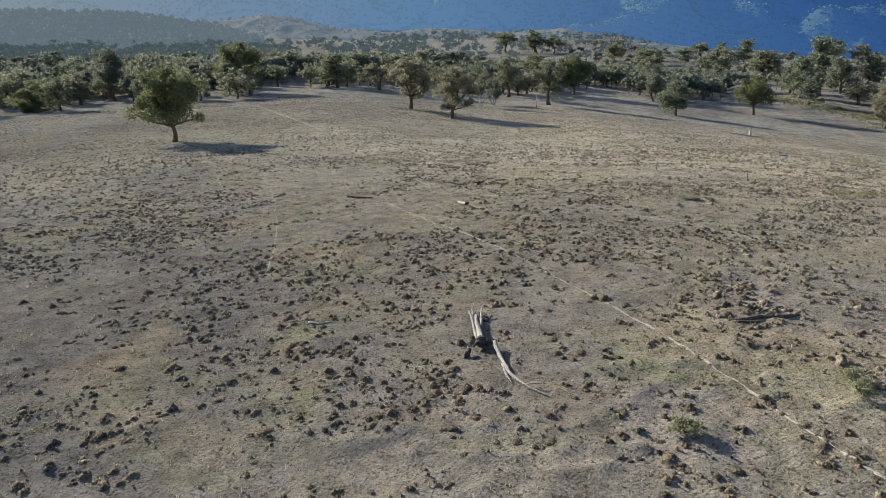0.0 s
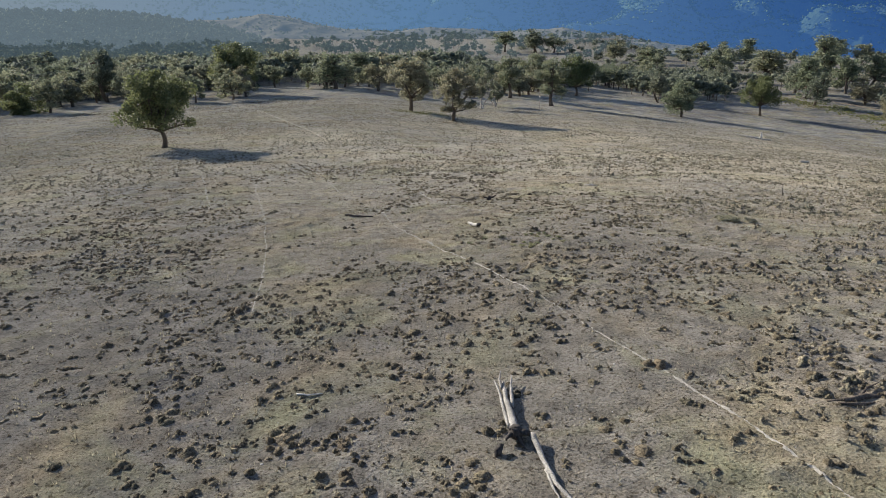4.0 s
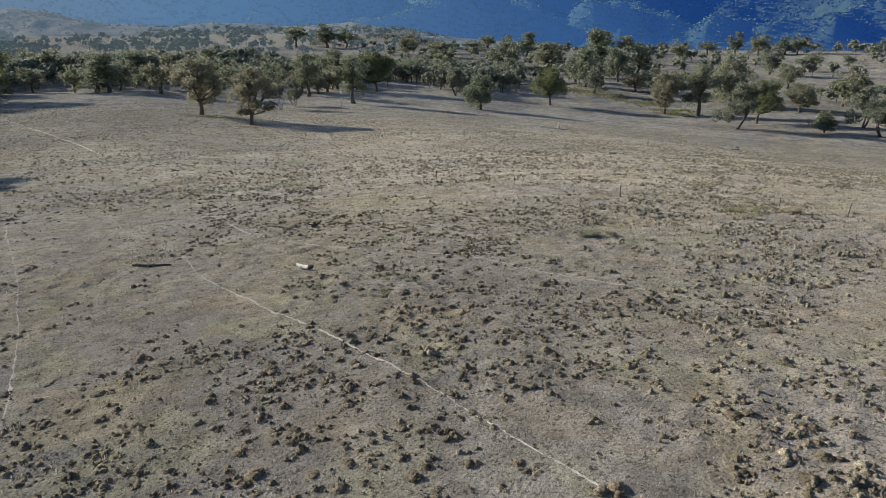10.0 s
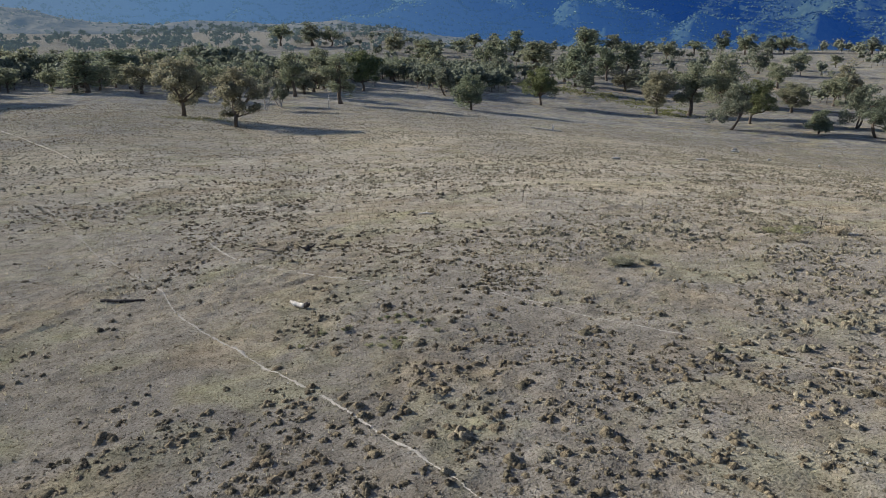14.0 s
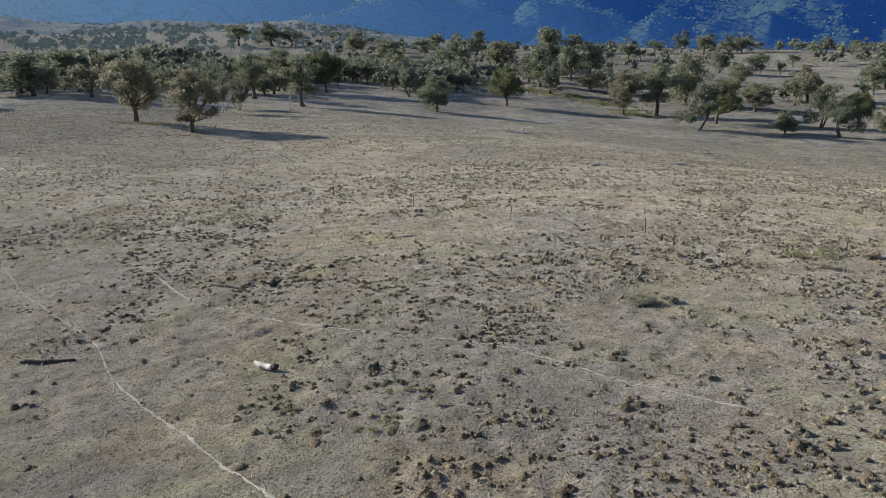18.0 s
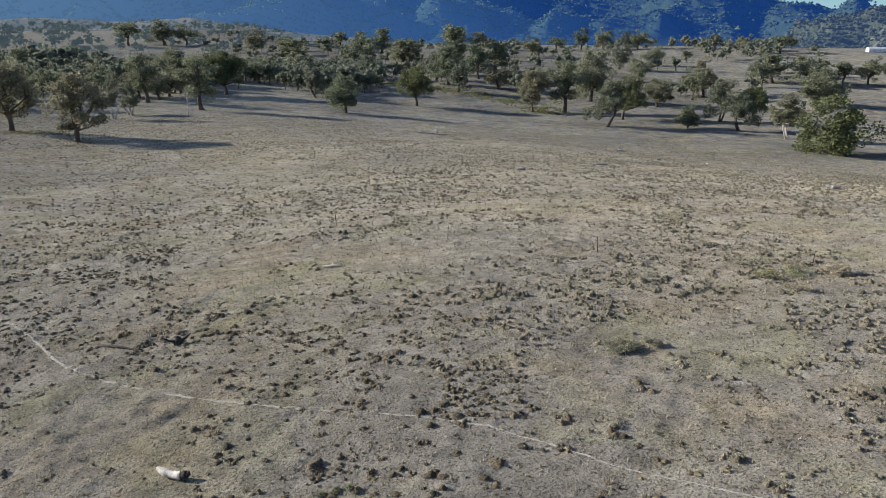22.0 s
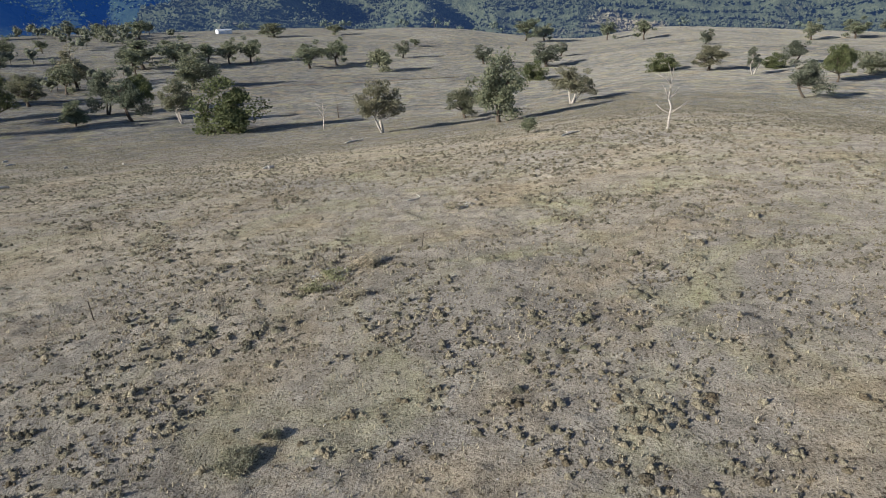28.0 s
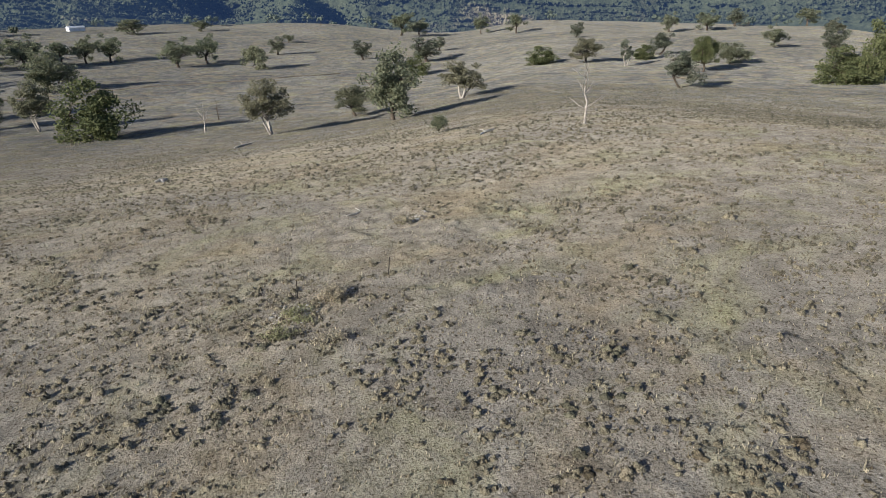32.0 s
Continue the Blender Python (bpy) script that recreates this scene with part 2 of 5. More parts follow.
def hazed_range_material(name, low, high, bare, amount, scale, air, strength, sunward):
    """Distant wooded slopes: woods, bare spurs and, as a surface glow, the light of the air before them."""
    m, ns, ls, p = mat(name, 1.0, spec=0.0)
    pos = ns.new("ShaderNodeNewGeometry").outputs["Position"]
    woods = ramp(ns, ls, noise_at(ns, ls, scale, 6, 0.75, pos), ((0.35, low), (0.65, high)))
    c = mixed(ns, ls, ramp(ns, ls, noise_at(ns, ls, 0.0035, 4, 0.6, pos, 0.4), ((0.62 - amount, (0, 0, 0)), (0.70 - amount, (1, 1, 1)))), woods, bare)
    ls.new(c, p.inputs["Base Color"])
    # haze put in as emission: paler westward near the sun, bluer eastward
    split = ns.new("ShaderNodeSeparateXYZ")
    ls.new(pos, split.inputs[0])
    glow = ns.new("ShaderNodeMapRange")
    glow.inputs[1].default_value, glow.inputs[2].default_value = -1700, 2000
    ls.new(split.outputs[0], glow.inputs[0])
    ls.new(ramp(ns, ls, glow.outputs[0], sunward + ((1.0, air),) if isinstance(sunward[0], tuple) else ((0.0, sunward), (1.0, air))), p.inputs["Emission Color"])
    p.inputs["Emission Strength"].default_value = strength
    bumped(ns, ls, p, noise_at(ns, ls, scale * 1.5, 4, 0.7, pos), 1.0, 6.0)
    return m


GROUND = ground_material()
TRAIL = plain_material("trodden_earth", (0.255, 0.232, 0.19), (0.445, 0.41, 0.345), 9.0, 0.95)
BARE = plain_material("bare_earth", (0.14, 0.115, 0.085), (0.27, 0.225, 0.17), 0.8, 0.95)
TUSSOCK = blade_material("dry_tussock", (0.088, 0.073, 0.052), (0.225, 0.190, 0.138), 0.9, 0.04, 0.8)
PALE_TUSSOCK = blade_material("pale_tussock", (0.13, 0.118, 0.09), (0.275, 0.25, 0.192), 0.9, 0.05, 0.8)
SWARD = blade_material("damp_green_sward", (0.09, 0.105, 0.045), (0.235, 0.235, 0.105), 0.9, 0.2)
STRAW = blade_material("straw_grass", (0.22, 0.20, 0.15), (0.46, 0.42, 0.32), 0.9, 0.3)
HERB = blade_material("green_herb", (0.165, 0.175, 0.105), (0.31, 0.31, 0.19), 0.8, 0.35)
LEAF = blade_material("eucalypt_leaf", (0.118, 0.134, 0.092), (0.268, 0.284, 0.196), 0.65, 0.42)
LEAF_GREEN = blade_material("green_eucalypt_leaf", (0.075, 0.094, 0.045), (0.185, 0.202, 0.100), 0.6, 0.36)
LEAF_WARM = blade_material("tired_eucalypt_leaf", (0.128, 0.131, 0.092), (0.274, 0.268, 0.188), 0.65, 0.42)
# leaf grey, lifted and cooled to stand in for haze over the woods
LEAF_GREY = blade_material("grey_eucalypt_leaf", (0.122, 0.140, 0.112), (0.25, 0.272, 0.212), 0.8, 0.34, 1.0, 1.6)
BARK = wood_material("rough_bark", (0.045, 0.036, 0.028), (0.10, 0.08, 0.06), (0.19, 0.16, 0.13))
PALE_BARK = wood_material("smooth_pale_bark", (0.20, 0.17, 0.14), (0.42, 0.38, 0.33), (0.60, 0.56, 0.50))
GREY_WOOD = wood_material("weathered_grey_wood", (0.045, 0.04, 0.036), (0.25, 0.235, 0.21), (0.56, 0.54, 0.50), 6.5)
PALE_WOOD = wood_material("bleached_wood", (0.30, 0.27, 0.22), (0.55, 0.51, 0.44), (0.72, 0.69, 0.62))
DARK_WOOD = wood_material("dark_timber", (0.020, 0.018, 0.016), (0.055, 0.048, 0.042), (0.12, 0.105, 0.09))
STONE = plain_material("pale_stone", (0.25, 0.23, 0.20), (0.50, 0.47, 0.42), 3.0)
SHED_WALL = plain_material("white_sheet_metal", (0.74, 0.74, 0.73), (0.84, 0.84, 0.83), 0.4, 0.5)
SHED_ROOF = plain_material("grey_sheet_metal", (0.55, 0.56, 0.57), (0.70, 0.71, 0.72), 0.4, 0.45, 0.3)
FAR_BLUE = hazed_range_material("far_range", (0.018, 0.031, 0.016), (0.036, 0.054, 0.026), (0.042, 0.058, 0.030), -0.06, 0.022, (0.003, 0.018, 0.085), 1.0, ((0.0, (0.095, 0.120, 0.145)), (0.42, (0.045, 0.090, 0.165)), (0.80, (0.014, 0.042, 0.118))))
FAR_FOREST = hazed_range_material("far_forest", (0.045, 0.070, 0.034), (0.105, 0.140, 0.066), (0.09, 0.118, 0.056), -0.06, 0.03, (0.003, 0.018, 0.085), 0.8, ((0.0, (0.095, 0.120, 0.145)), (0.42, (0.045, 0.090, 0.165)), (0.80, (0.014, 0.042, 0.118))))
FAR_RIDGE = hazed_range_material("hazed_wooded_ridge", (0.036, 0.046, 0.030), (0.088, 0.098, 0.060), (0.20, 0.175, 0.115), -0.02, 0.05, (0.006, 0.014, 0.042), 1.0, (0.030, 0.052, 0.085))
FAR_HAZE = hazed_range_material("hazy_rise", (0.030, 0.038, 0.026), (0.105, 0.115, 0.075), (0.18, 0.165, 0.115), -0.06, 0.05, (0.020, 0.032, 0.046), 1.0, (0.058, 0.076, 0.090))
FAR_PASTURE = hazed_range_material("hazed_pasture_hill", (0.098, 0.090, 0.069), (0.140, 0.127, 0.096), (0.070, 0.078, 0.05), -0.02, 0.02, (0.018, 0.030, 0.052), 1.0, (0.036, 0.056, 0.076))
# distant trees glow faintly as well, in place of haze
FAR_WOOD = hazed_range_material("far_foliage", (0.070, 0.085, 0.060), (0.150, 0.165, 0.115), (0.13, 0.14, 0.10), -0.06, 0.12, (0.010, 0.016, 0.024), 1.0, (0.022, 0.031, 0.036))

# ---- building blocks ----
def mesh_of(name, verts, faces, material, smooth=False):
    """A mesh from arrays of places and of equal-sided faces."""
    verts, faces = np.asarray(verts, np.float32), np.asarray(faces, np.int32)
    me = bpy.data.meshes.new(name)
    k = faces.shape[1]
    me.vertices.add(len(verts))
    me.vertices.foreach_set("co", verts.ravel())
    me.loops.add(faces.size)
    me.loops.foreach_set("vertex_index", faces.ravel())
    me.polygons.add(len(faces))
    me.polygons.foreach_set("loop_start", np.arange(0, faces.size, k, dtype=np.int32))
    me.update(calc_edges=True)
    me.polygons.foreach_set("use_smooth", np.full(len(faces), smooth))
    me.materials.append(material)
    return me


def thing(name, label, category, group="", at=(0, 0, 0), turn=0.0, size=1.0):
    ob = new(name)
    ob.empty_display_size = 0.3
    ob.matrix_basis = Matrix.Translation(at) @ Matrix.Rotation(turn, 4, "Z") @ Matrix.Diagonal((size, size, size, 1))
    return tagged(ob, label, category, group)


def part_mesh(name, mesh, parent, label=""):
    ob = new(name, mesh)
    ob.parent = parent
    return tagged(ob, label)


def part(name, bm, material, parent, label=""):
    me = bpy.data.meshes.new(name)
    bm.to_mesh(me)
    bm.free()
    me.materials.append(material)
    return part_mesh(name, me, parent, label)


class Soup:
    """Gathers pieces of one mesh."""
    def __init__(self):
        self.v, self.f, self.n = [], [], 0

    def add(self, v, f):
        self.v.append(np.asarray(v, float))
        self.f.append(np.asarray(f, int) + self.n)
        self.n += len(v)

    def mesh(self, name, material, smooth=False):
        return mesh_of(name, np.concatenate(self.v), np.concatenate(self.f), material, smooth)


def tube(soup, path, radii, sides=6, rng=None, rough=0.0):
    """A tapered tube of quads along a path, closed at both ends by a pinch."""
    path, radii = np.asarray(path, float), np.asarray(radii, float)
    path = np.vstack([path[:1], path, path[-1:]])
    radii = np.r_[radii[0] * 0.02, radii, radii[-1] * 0.02]
    ang = np.arange(sides) * 2 * np.pi / sides
    rings = []
    side = np.array([0.31, 0.87, 0.21])
    for i, (p, r) in enumerate(zip(path, radii)):
        d = path[min(i + 1, len(path) - 1)] - path[max(i - 1, 0)]
        if np.linalg.norm(d) < 1e-9:
            d = path[-1] - path[0]
        d = d / (np.linalg.norm(d) + 1e-9)
        a = np.cross(d, side)
        a /= np.linalg.norm(a) + 1e-9
        b = np.cross(d, a)
        rr = np.full(sides, r) if rng is None else r * (1 + rough * rng.uniform(-1, 1, sides))
        rings.append(p + rr[:, None] * (np.cos(ang)[:, None] * a + np.sin(ang)[:, None] * b))
    n = len(path)
    f = [(i * sides + j, i * sides + (j + 1) % sides, (i + 1) * sides + (j + 1) % sides, (i + 1) * sides + j) for i in range(n - 1) for j in range(sides)]
    soup.add(np.concatenate(rings), f)


_G = np.random.default_rng(5).uniform(0, 1, (256, 256))


def vnoise(x, y):
    """Smooth noise, 0 to 1, one lump a unit."""
    x, y = np.asarray(x, float), np.asarray(y, float)
    i, j = np.floor(x).astype(int), np.floor(y).astype(int)
    u, v = x - i, y - j
    u, v = u * u * (3 - 2 * u), v * v * (3 - 2 * v)
    g = lambda a, b: _G[a % 256, b % 256]
    return (g(i, j) * (1 - u) + g(i + 1, j) * u) * (1 - v) + (g(i, j + 1) * (1 - u) + g(i + 1, j + 1) * u) * v


def fbm(x, y, octaves=4, gain=0.5):
    total, amp, out = 0.0, 1.0, 0.0
    for k in range(octaves):
        out = out + amp * vnoise(x * 2**k + 17.3 * k, y * 2**k - 9.1 * k)
        total += amp
        amp *= gain
    return out / total


# ---- the lie of the land: control heights on a net that widens outwards ----
LAND = np.array([
    [9.0, -0.4, -10.4, -20.5, -29.1, -33.9, -32.6, -26.0],
    [5.2, 0.6, -5.1, -13.5, -20.9, -25.5, -29.4, -30.4],
    [1.9, 0.6, -0.8, -7.8, -13.8, -17.2, -24.2, -31.0],
    [0.6, -0.6, -4.2, -5.5, -8.7, -17.1, -23.6, -29.1],
    [1.3, 2.0, 2.1, -3.8, -11.9, -25.5, -26.7, -28.1],
    [0.7, 5.2, 0.1, -3.2, -9.4, -22.1, -28.8, -29.3],
    [-9.4, -1.4, -0.0, -8.1, -17.8, -28.1, -36.3, -29.0],
    [-21.4, -20.0, -20.8, -30.7, -36.5, -40.9, -40.3, -26.8],
    [-21.6, -26.3, -31.7, -38.3, -35.9, -28.1, -29.8, -28.7],
    [-17.2, -25.1, -33.1, -34.6, -26.4, -16.3, -19.3, -29.3],
])


def relief(x, y):
    """Hummocks of grazed grass and trodden hollows, a few hands high, over the near paddock."""
    near = np.clip((1.12 - np.hypot((x - 17) / 74, (y - 62) / 66)) / 0.3, 0, 1)
    a, b = 0.83 * x + 0.56 * y, 0.83 * y - 0.56 * x
    thick = np.clip((fbm(x / 8 + 4, y / 8 + 1, 3) - 0.30) * 2.6, 0.12, 1.1)
    hummock = np.clip(vnoise(a / 0.85 + 3, b / 0.85) - 0.52, 0, 1) + 0.8 * np.clip(vnoise(x / 0.62 + 7, y / 0.62 + 2) - 0.58, 0, 1)
    return near * (0.36 * hummock * thick + 0.07 * (vnoise(b / 1.9, a / 1.9) - 0.5))


def height(x, y):
    x, y = np.atleast_1d(np.asarray(x, float)), np.atleast_1d(np.asarray(y, float))
    nu, nv = LAND.shape
    u = np.clip((np.arcsinh((x - 12) / 50) + 3.2) / 0.8, 0, nu - 1.000001)
    v = np.clip((np.arcsinh((y - 50) / 50) + 1.6) / 0.8, 0, nv - 1.000001)
    i, j = u.astype(int), v.astype(int)
    w = lambda t: ((1 - t) ** 3 / 6, (3 * t**3 - 6 * t**2 + 4) / 6, (-3 * t**3 + 3 * t**2 + 3 * t + 1) / 6, t**3 / 6)
    bu, bv = w(u - i), w(v - j)
    z = np.zeros_like(x)
    for a in range(4):
        for b in range(4):
            z += bu[a] * bv[b] * LAND[np.clip(i + a - 1, 0, nu - 1), np.clip(j + b - 1, 0, nv - 1)]
    far = np.hypot(x - 12, y - 50)
    az = np.degrees(np.arctan2(x, y))
    edge = np.clip((far - 960) / 500, 0, 1) * np.clip((np.abs(az - 90) - 78) / -10, 0, 1)
    z = z - 70 * edge * edge * (3 - 2 * edge)
    return z + relief(x, y) + (fbm(x / 9, y / 9, 3) - 0.5) * 0.35 + (fbm(x / 130 + 3, y / 130, 3) - 0.5) * np.clip((far - 260) / 200, 0, 1) * 10


def on_land(x, y, lift=0.0):
    return (x, y, float(height(x, y)[0]) + lift)

# ---- ground ----
def widening(low, high, step, least, most, growth=1.04):
    """Even steps from low to high, ever wider ones beyond, out to least and most."""
    ahead, behind = [high], [low]
    for side, end in ((ahead, most), (behind, least)):
        way, s = (1 if end > side[0] else -1), step
        while (end - side[-1]) * way > 0:
            s *= growth
            side.append(side[-1] + way * s)
    return np.array(behind[:0:-1] + list(np.arange(low, high - step * 0.5, step)) + ahead)


gu = widening(-44, 80, 0.30, -4500, 4500)
gv = widening(12, 116, 0.30, -330, 4500)
gx, gy = np.meshgrid(gu, gv, indexing="ij")
gz = height(gx.ravel(), gy.ravel())
ij = np.arange(gx.size).reshape(gx.shape)
gf = np.stack([ij[:-1, :-1], ij[1:, :-1], ij[1:, 1:], ij[:-1, 1:]], -1).reshape(-1, 4)
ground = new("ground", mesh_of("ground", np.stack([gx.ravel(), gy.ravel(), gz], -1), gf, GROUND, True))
tagged(ground, "dry tan and grey grazed pasture on rolling hills", "ground", kind="structure")

# ---- distant hills: crest angles over the eye's level by azimuth ----
def hill_range(name, label, material, az, crest, near, far, foot, rough, seed, steps=0.12, woods=0, spurs=0.0):
    a = np.arange(az[0], az[-1] + 1e-6, steps)
    top = np.interp(a, az, crest)
    s = np.linspace(0, 1.25, 46)
    A, S = np.meshgrid(a, s, indexing="ij")
    r = near + (far - near) * S
    x, y = np.sin(np.radians(A)) * r, np.cos(np.radians(A)) * r
    crest_z = (16.4 + far * np.tan(np.radians(top)))[:, None]
    wide = (far - near) * 0.42
    ridged = lambda k, o: 1 - np.abs(2 * fbm(x / (wide * k) + seed + o, y / (wide * k) - seed, 2) - 1)
    slope = np.clip(S, 0, 1)
    rise = np.where(S < 1, slope ** 1.2, 1 - (S - 1) * 1.2)
    gully = slope * (1.04 - slope) * 4
    spur = 1 - np.abs(2 * fbm(A / 6.5 + 0.9 * S + seed, S * 1.3 + seed, 2, 0.35) - 1)
    z = foot + (crest_z - foot) * rise + spurs * (far - near) * np.clip(gully, 0, 1) * (spur - 0.66) + rough * (far - near) * 0.13 * np.clip(gully, 0, 1) * (ridged(1, 0) - 0.62) + rough * (far - near) * 0.05 * np.clip(gully + 0.2, 0, 1) * (ridged(0.4, 7) - 0.62) + (fbm(x / 120 + seed, y / 120, 4) - 0.5) * 18 * np.clip(S * 3, 0, 1)
    n = np.arange(A.size).reshape(A.shape)
    f = np.stack([n[:-1, :-1], n[:-1, 1:], n[1:, 1:], n[1:, :-1]], -1).reshape(-1, 4)
    ob = new(name, mesh_of(name, np.stack([x.ravel(), y.ravel(), z.ravel()], -1), f, material, True))
    tagged(ob, label, "hills", kind="structure")
    if woods:
        rng = np.random.default_rng(seed)
        i, j = rng.integers(2, len(a) - 2, woods), (rng.uniform(0, 1, woods) ** 0.9 * 37).astype(int)
        keep = fbm(x[i, j] / 220, y[i, j] / 220, 3) > 0.30
        i, j = i[keep], j[keep]
        c = np.stack([x[i, j] + rng.uniform(-16, 16, len(i)), y[i, j] + rng.uniform(-16, 16, len(i)), z[i, j] + rng.uniform(0, 4, len(i))], -1)
        return c, rng
    return None


def far_canopy(name, label, centres, rng, low, high, material=None):
    """Wooded slopes as many small uneven clumps of foliage, one object."""
    octa = np.array([(1, 0, 0), (0, 1, 0), (-1, 0, 0), (0, -1, 0), (0, 0, 1), (0, 0, -1)], float)
    tri = np.array([(0, 1, 4), (1, 2, 4), (2, 3, 4), (3, 0, 4), (1, 0, 5), (2, 1, 5), (3, 2, 5), (0, 3, 5)])
    n = len(centres)
    size = rng.uniform(low, high, (n, 1, 1)) * np.array([1, 1, 0.8])
    v = (octa * rng.uniform(0.6, 1.4, (n, 6, 1)) + rng.normal(0, 0.2, (n, 6, 3))) * size + centres[:, None]
    f = tri[None] + 6 * np.arange(n)[:, None, None]
    ob = new(name, mesh_of(name, v.reshape(-1, 3), f.reshape(-1, 3), material or FAR_WOOD))
    return tagged(ob, label, "woodland", kind="stuff")


def wooded(name, label, got, low, high, material=None):
    if got:
        far_canopy(name, label, got[0], got[1], low, high, material)


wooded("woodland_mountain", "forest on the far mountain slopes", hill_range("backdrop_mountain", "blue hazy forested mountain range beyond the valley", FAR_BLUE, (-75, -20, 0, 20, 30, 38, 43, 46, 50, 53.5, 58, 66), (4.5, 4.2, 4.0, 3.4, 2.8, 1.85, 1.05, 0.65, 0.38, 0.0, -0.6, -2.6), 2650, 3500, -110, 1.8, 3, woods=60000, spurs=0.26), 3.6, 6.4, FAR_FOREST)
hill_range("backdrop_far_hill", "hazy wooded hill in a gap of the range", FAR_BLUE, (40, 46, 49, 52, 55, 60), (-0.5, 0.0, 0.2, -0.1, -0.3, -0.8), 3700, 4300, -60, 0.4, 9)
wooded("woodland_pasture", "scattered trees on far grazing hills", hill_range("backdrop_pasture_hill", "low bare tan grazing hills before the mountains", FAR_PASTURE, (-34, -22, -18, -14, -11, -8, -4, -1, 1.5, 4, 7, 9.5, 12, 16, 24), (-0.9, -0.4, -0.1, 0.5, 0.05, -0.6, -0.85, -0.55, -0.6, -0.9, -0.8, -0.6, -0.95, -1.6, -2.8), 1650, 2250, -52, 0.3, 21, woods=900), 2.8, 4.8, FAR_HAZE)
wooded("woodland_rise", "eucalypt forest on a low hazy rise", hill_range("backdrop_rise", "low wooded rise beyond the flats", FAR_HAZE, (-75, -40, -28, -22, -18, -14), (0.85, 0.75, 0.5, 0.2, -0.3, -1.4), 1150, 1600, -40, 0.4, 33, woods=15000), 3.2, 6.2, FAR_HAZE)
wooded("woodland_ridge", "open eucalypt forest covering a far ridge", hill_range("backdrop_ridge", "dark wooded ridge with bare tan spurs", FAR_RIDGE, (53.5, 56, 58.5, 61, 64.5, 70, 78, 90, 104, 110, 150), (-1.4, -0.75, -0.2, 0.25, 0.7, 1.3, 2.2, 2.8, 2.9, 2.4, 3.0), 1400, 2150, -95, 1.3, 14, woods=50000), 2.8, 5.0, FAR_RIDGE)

# ---- trees ----
def eucalypt(seed, tall, wide, trunk_part=0.28, clumps=40, leaves=124, leaf=0.29, stems=1, bottom=0.25, clump=1.43):
    """Arrays of a eucalypt: a wood soup and a leaf soup. Leaning trunk, forking limbs, clumps of leaves at their ends."""
    rng = np.random.default_rng(seed)
    wood, crown = Soup(), Soup()
    lean = rng.uniform(-0.05, 0.05, 2) * tall
    r0 = tall * 0.026 / math.sqrt(stems) * 1.25
    forks = []
    for s in range(stems):
        off = rng.uniform(-0.09, 0.09, 2) * tall * (stems > 1)
        top = np.array([lean[0] + off[0] * 2.2, lean[1] + off[1] * 2.2, tall * (trunk_part + rng.uniform(0, 0.08))])
        base = np.array([off[0] * 0.25, off[1] * 0.25, -0.4])
        k = np.linspace(0, 1, 6)[:, None]
        path = base + (top - base) * k + np.sin(k * np.pi) * np.append(rng.uniform(-0.03, 0.03, 2) * tall, 0)
        tube(wood, path, r0 * np.array([1.5, 1.1, 0.95, 0.88, 0.82, 0.75]), 8, rng, 0.08)
        forks.append((top, r0 * 0.75))
    # rounded lobes, the outer ones hanging lower; clumps of leaves sit on their upper and outer sides
    count = int(rng.integers(8, 12))
    per, spots = max(4, int(clumps * 1.05) // count), []
    for k in range(count):
        a, u = k * 2.4 + rng.normal(0, 0.3), math.sqrt((k + 0.3) / count) * 0.56
        c = np.array([lean[0] + math.cos(a) * u * wide / 2, lean[1] + math.sin(a) * u * wide / 2, 0.50 + 0.20 * (1 - 3.4 * u * u) + rng.uniform(-0.10, 0.08)])
        r = rng.uniform(0.38, 0.56)
        for q in range(per):
            d = rng.normal(size=3)
            d /= np.linalg.norm(d)
            d[2] = max(d[2], -0.6)
            spots.append(c + d * rng.uniform(0.55, 1.0) * r * np.array([wide / 2, wide / 2, 0.50]))
    spots = np.array(spots)
    z = spots[:, 2]
    low, top_z = np.percentile(z, 4), z.max()
    spots[:, 2] = tall * (bottom + (0.96 - bottom) * (z - low) / (top_z - low)) - clump * 0.35 * (z > z.mean())
    # limbs: leaders reach for groups of clumps, twigs for each one
    leaders = spots[rng.permutation(len(spots))[: max(5, clumps // 6)]]
    ends = []
    for p in leaders:
        top, r = forks[rng.integers(len(forks))]
        mid = (top * 0.55 + p * 0.45) + np.array([0, 0, -0.05 * tall * rng.uniform(0.2, 1)]) + rng.uniform(-0.04, 0.04, 3) * tall
        tube(wood, [top - (0, 0, 0.03 * tall), (top + mid) / 2 + rng.uniform(-0.015, 0.015, 3) * tall, mid, (mid + p) / 2, p], r * np.array([0.72, 0.6, 0.45, 0.3, 0.13]), 5, rng, 0.06)
        ends += [mid, (mid + p) / 2]
    ends = np.array(ends)
    for p in spots:
        q = ends[np.argmin(np.linalg.norm(ends - p, axis=1))]
        tube(wood, [q, (p + q) / 2 + (0, 0, -0.1), p], r0 * np.array([0.22, 0.15, 0.06]), 4)
    for p in spots:
        n = int(leaves * rng.uniform(0.8, 1.7))
        R = clump * rng.uniform(0.80, 1.45)
        d = rng.normal(size=(n, 3))
        d /= np.linalg.norm(d, axis=1)[:, None]
        c = p + d * R * np.array([1, 1, 0.85]) * rng.uniform(0.1, 1, (n, 1)) ** 0.5
        a = rng.normal(size=(n, 3)) * (1, 1, 0.8)
        a /= np.linalg.norm(a, axis=1)[:, None]
        b = np.cross(a, rng.normal(size=(n, 3)))
        b /= np.linalg.norm(b, axis=1)[:, None]
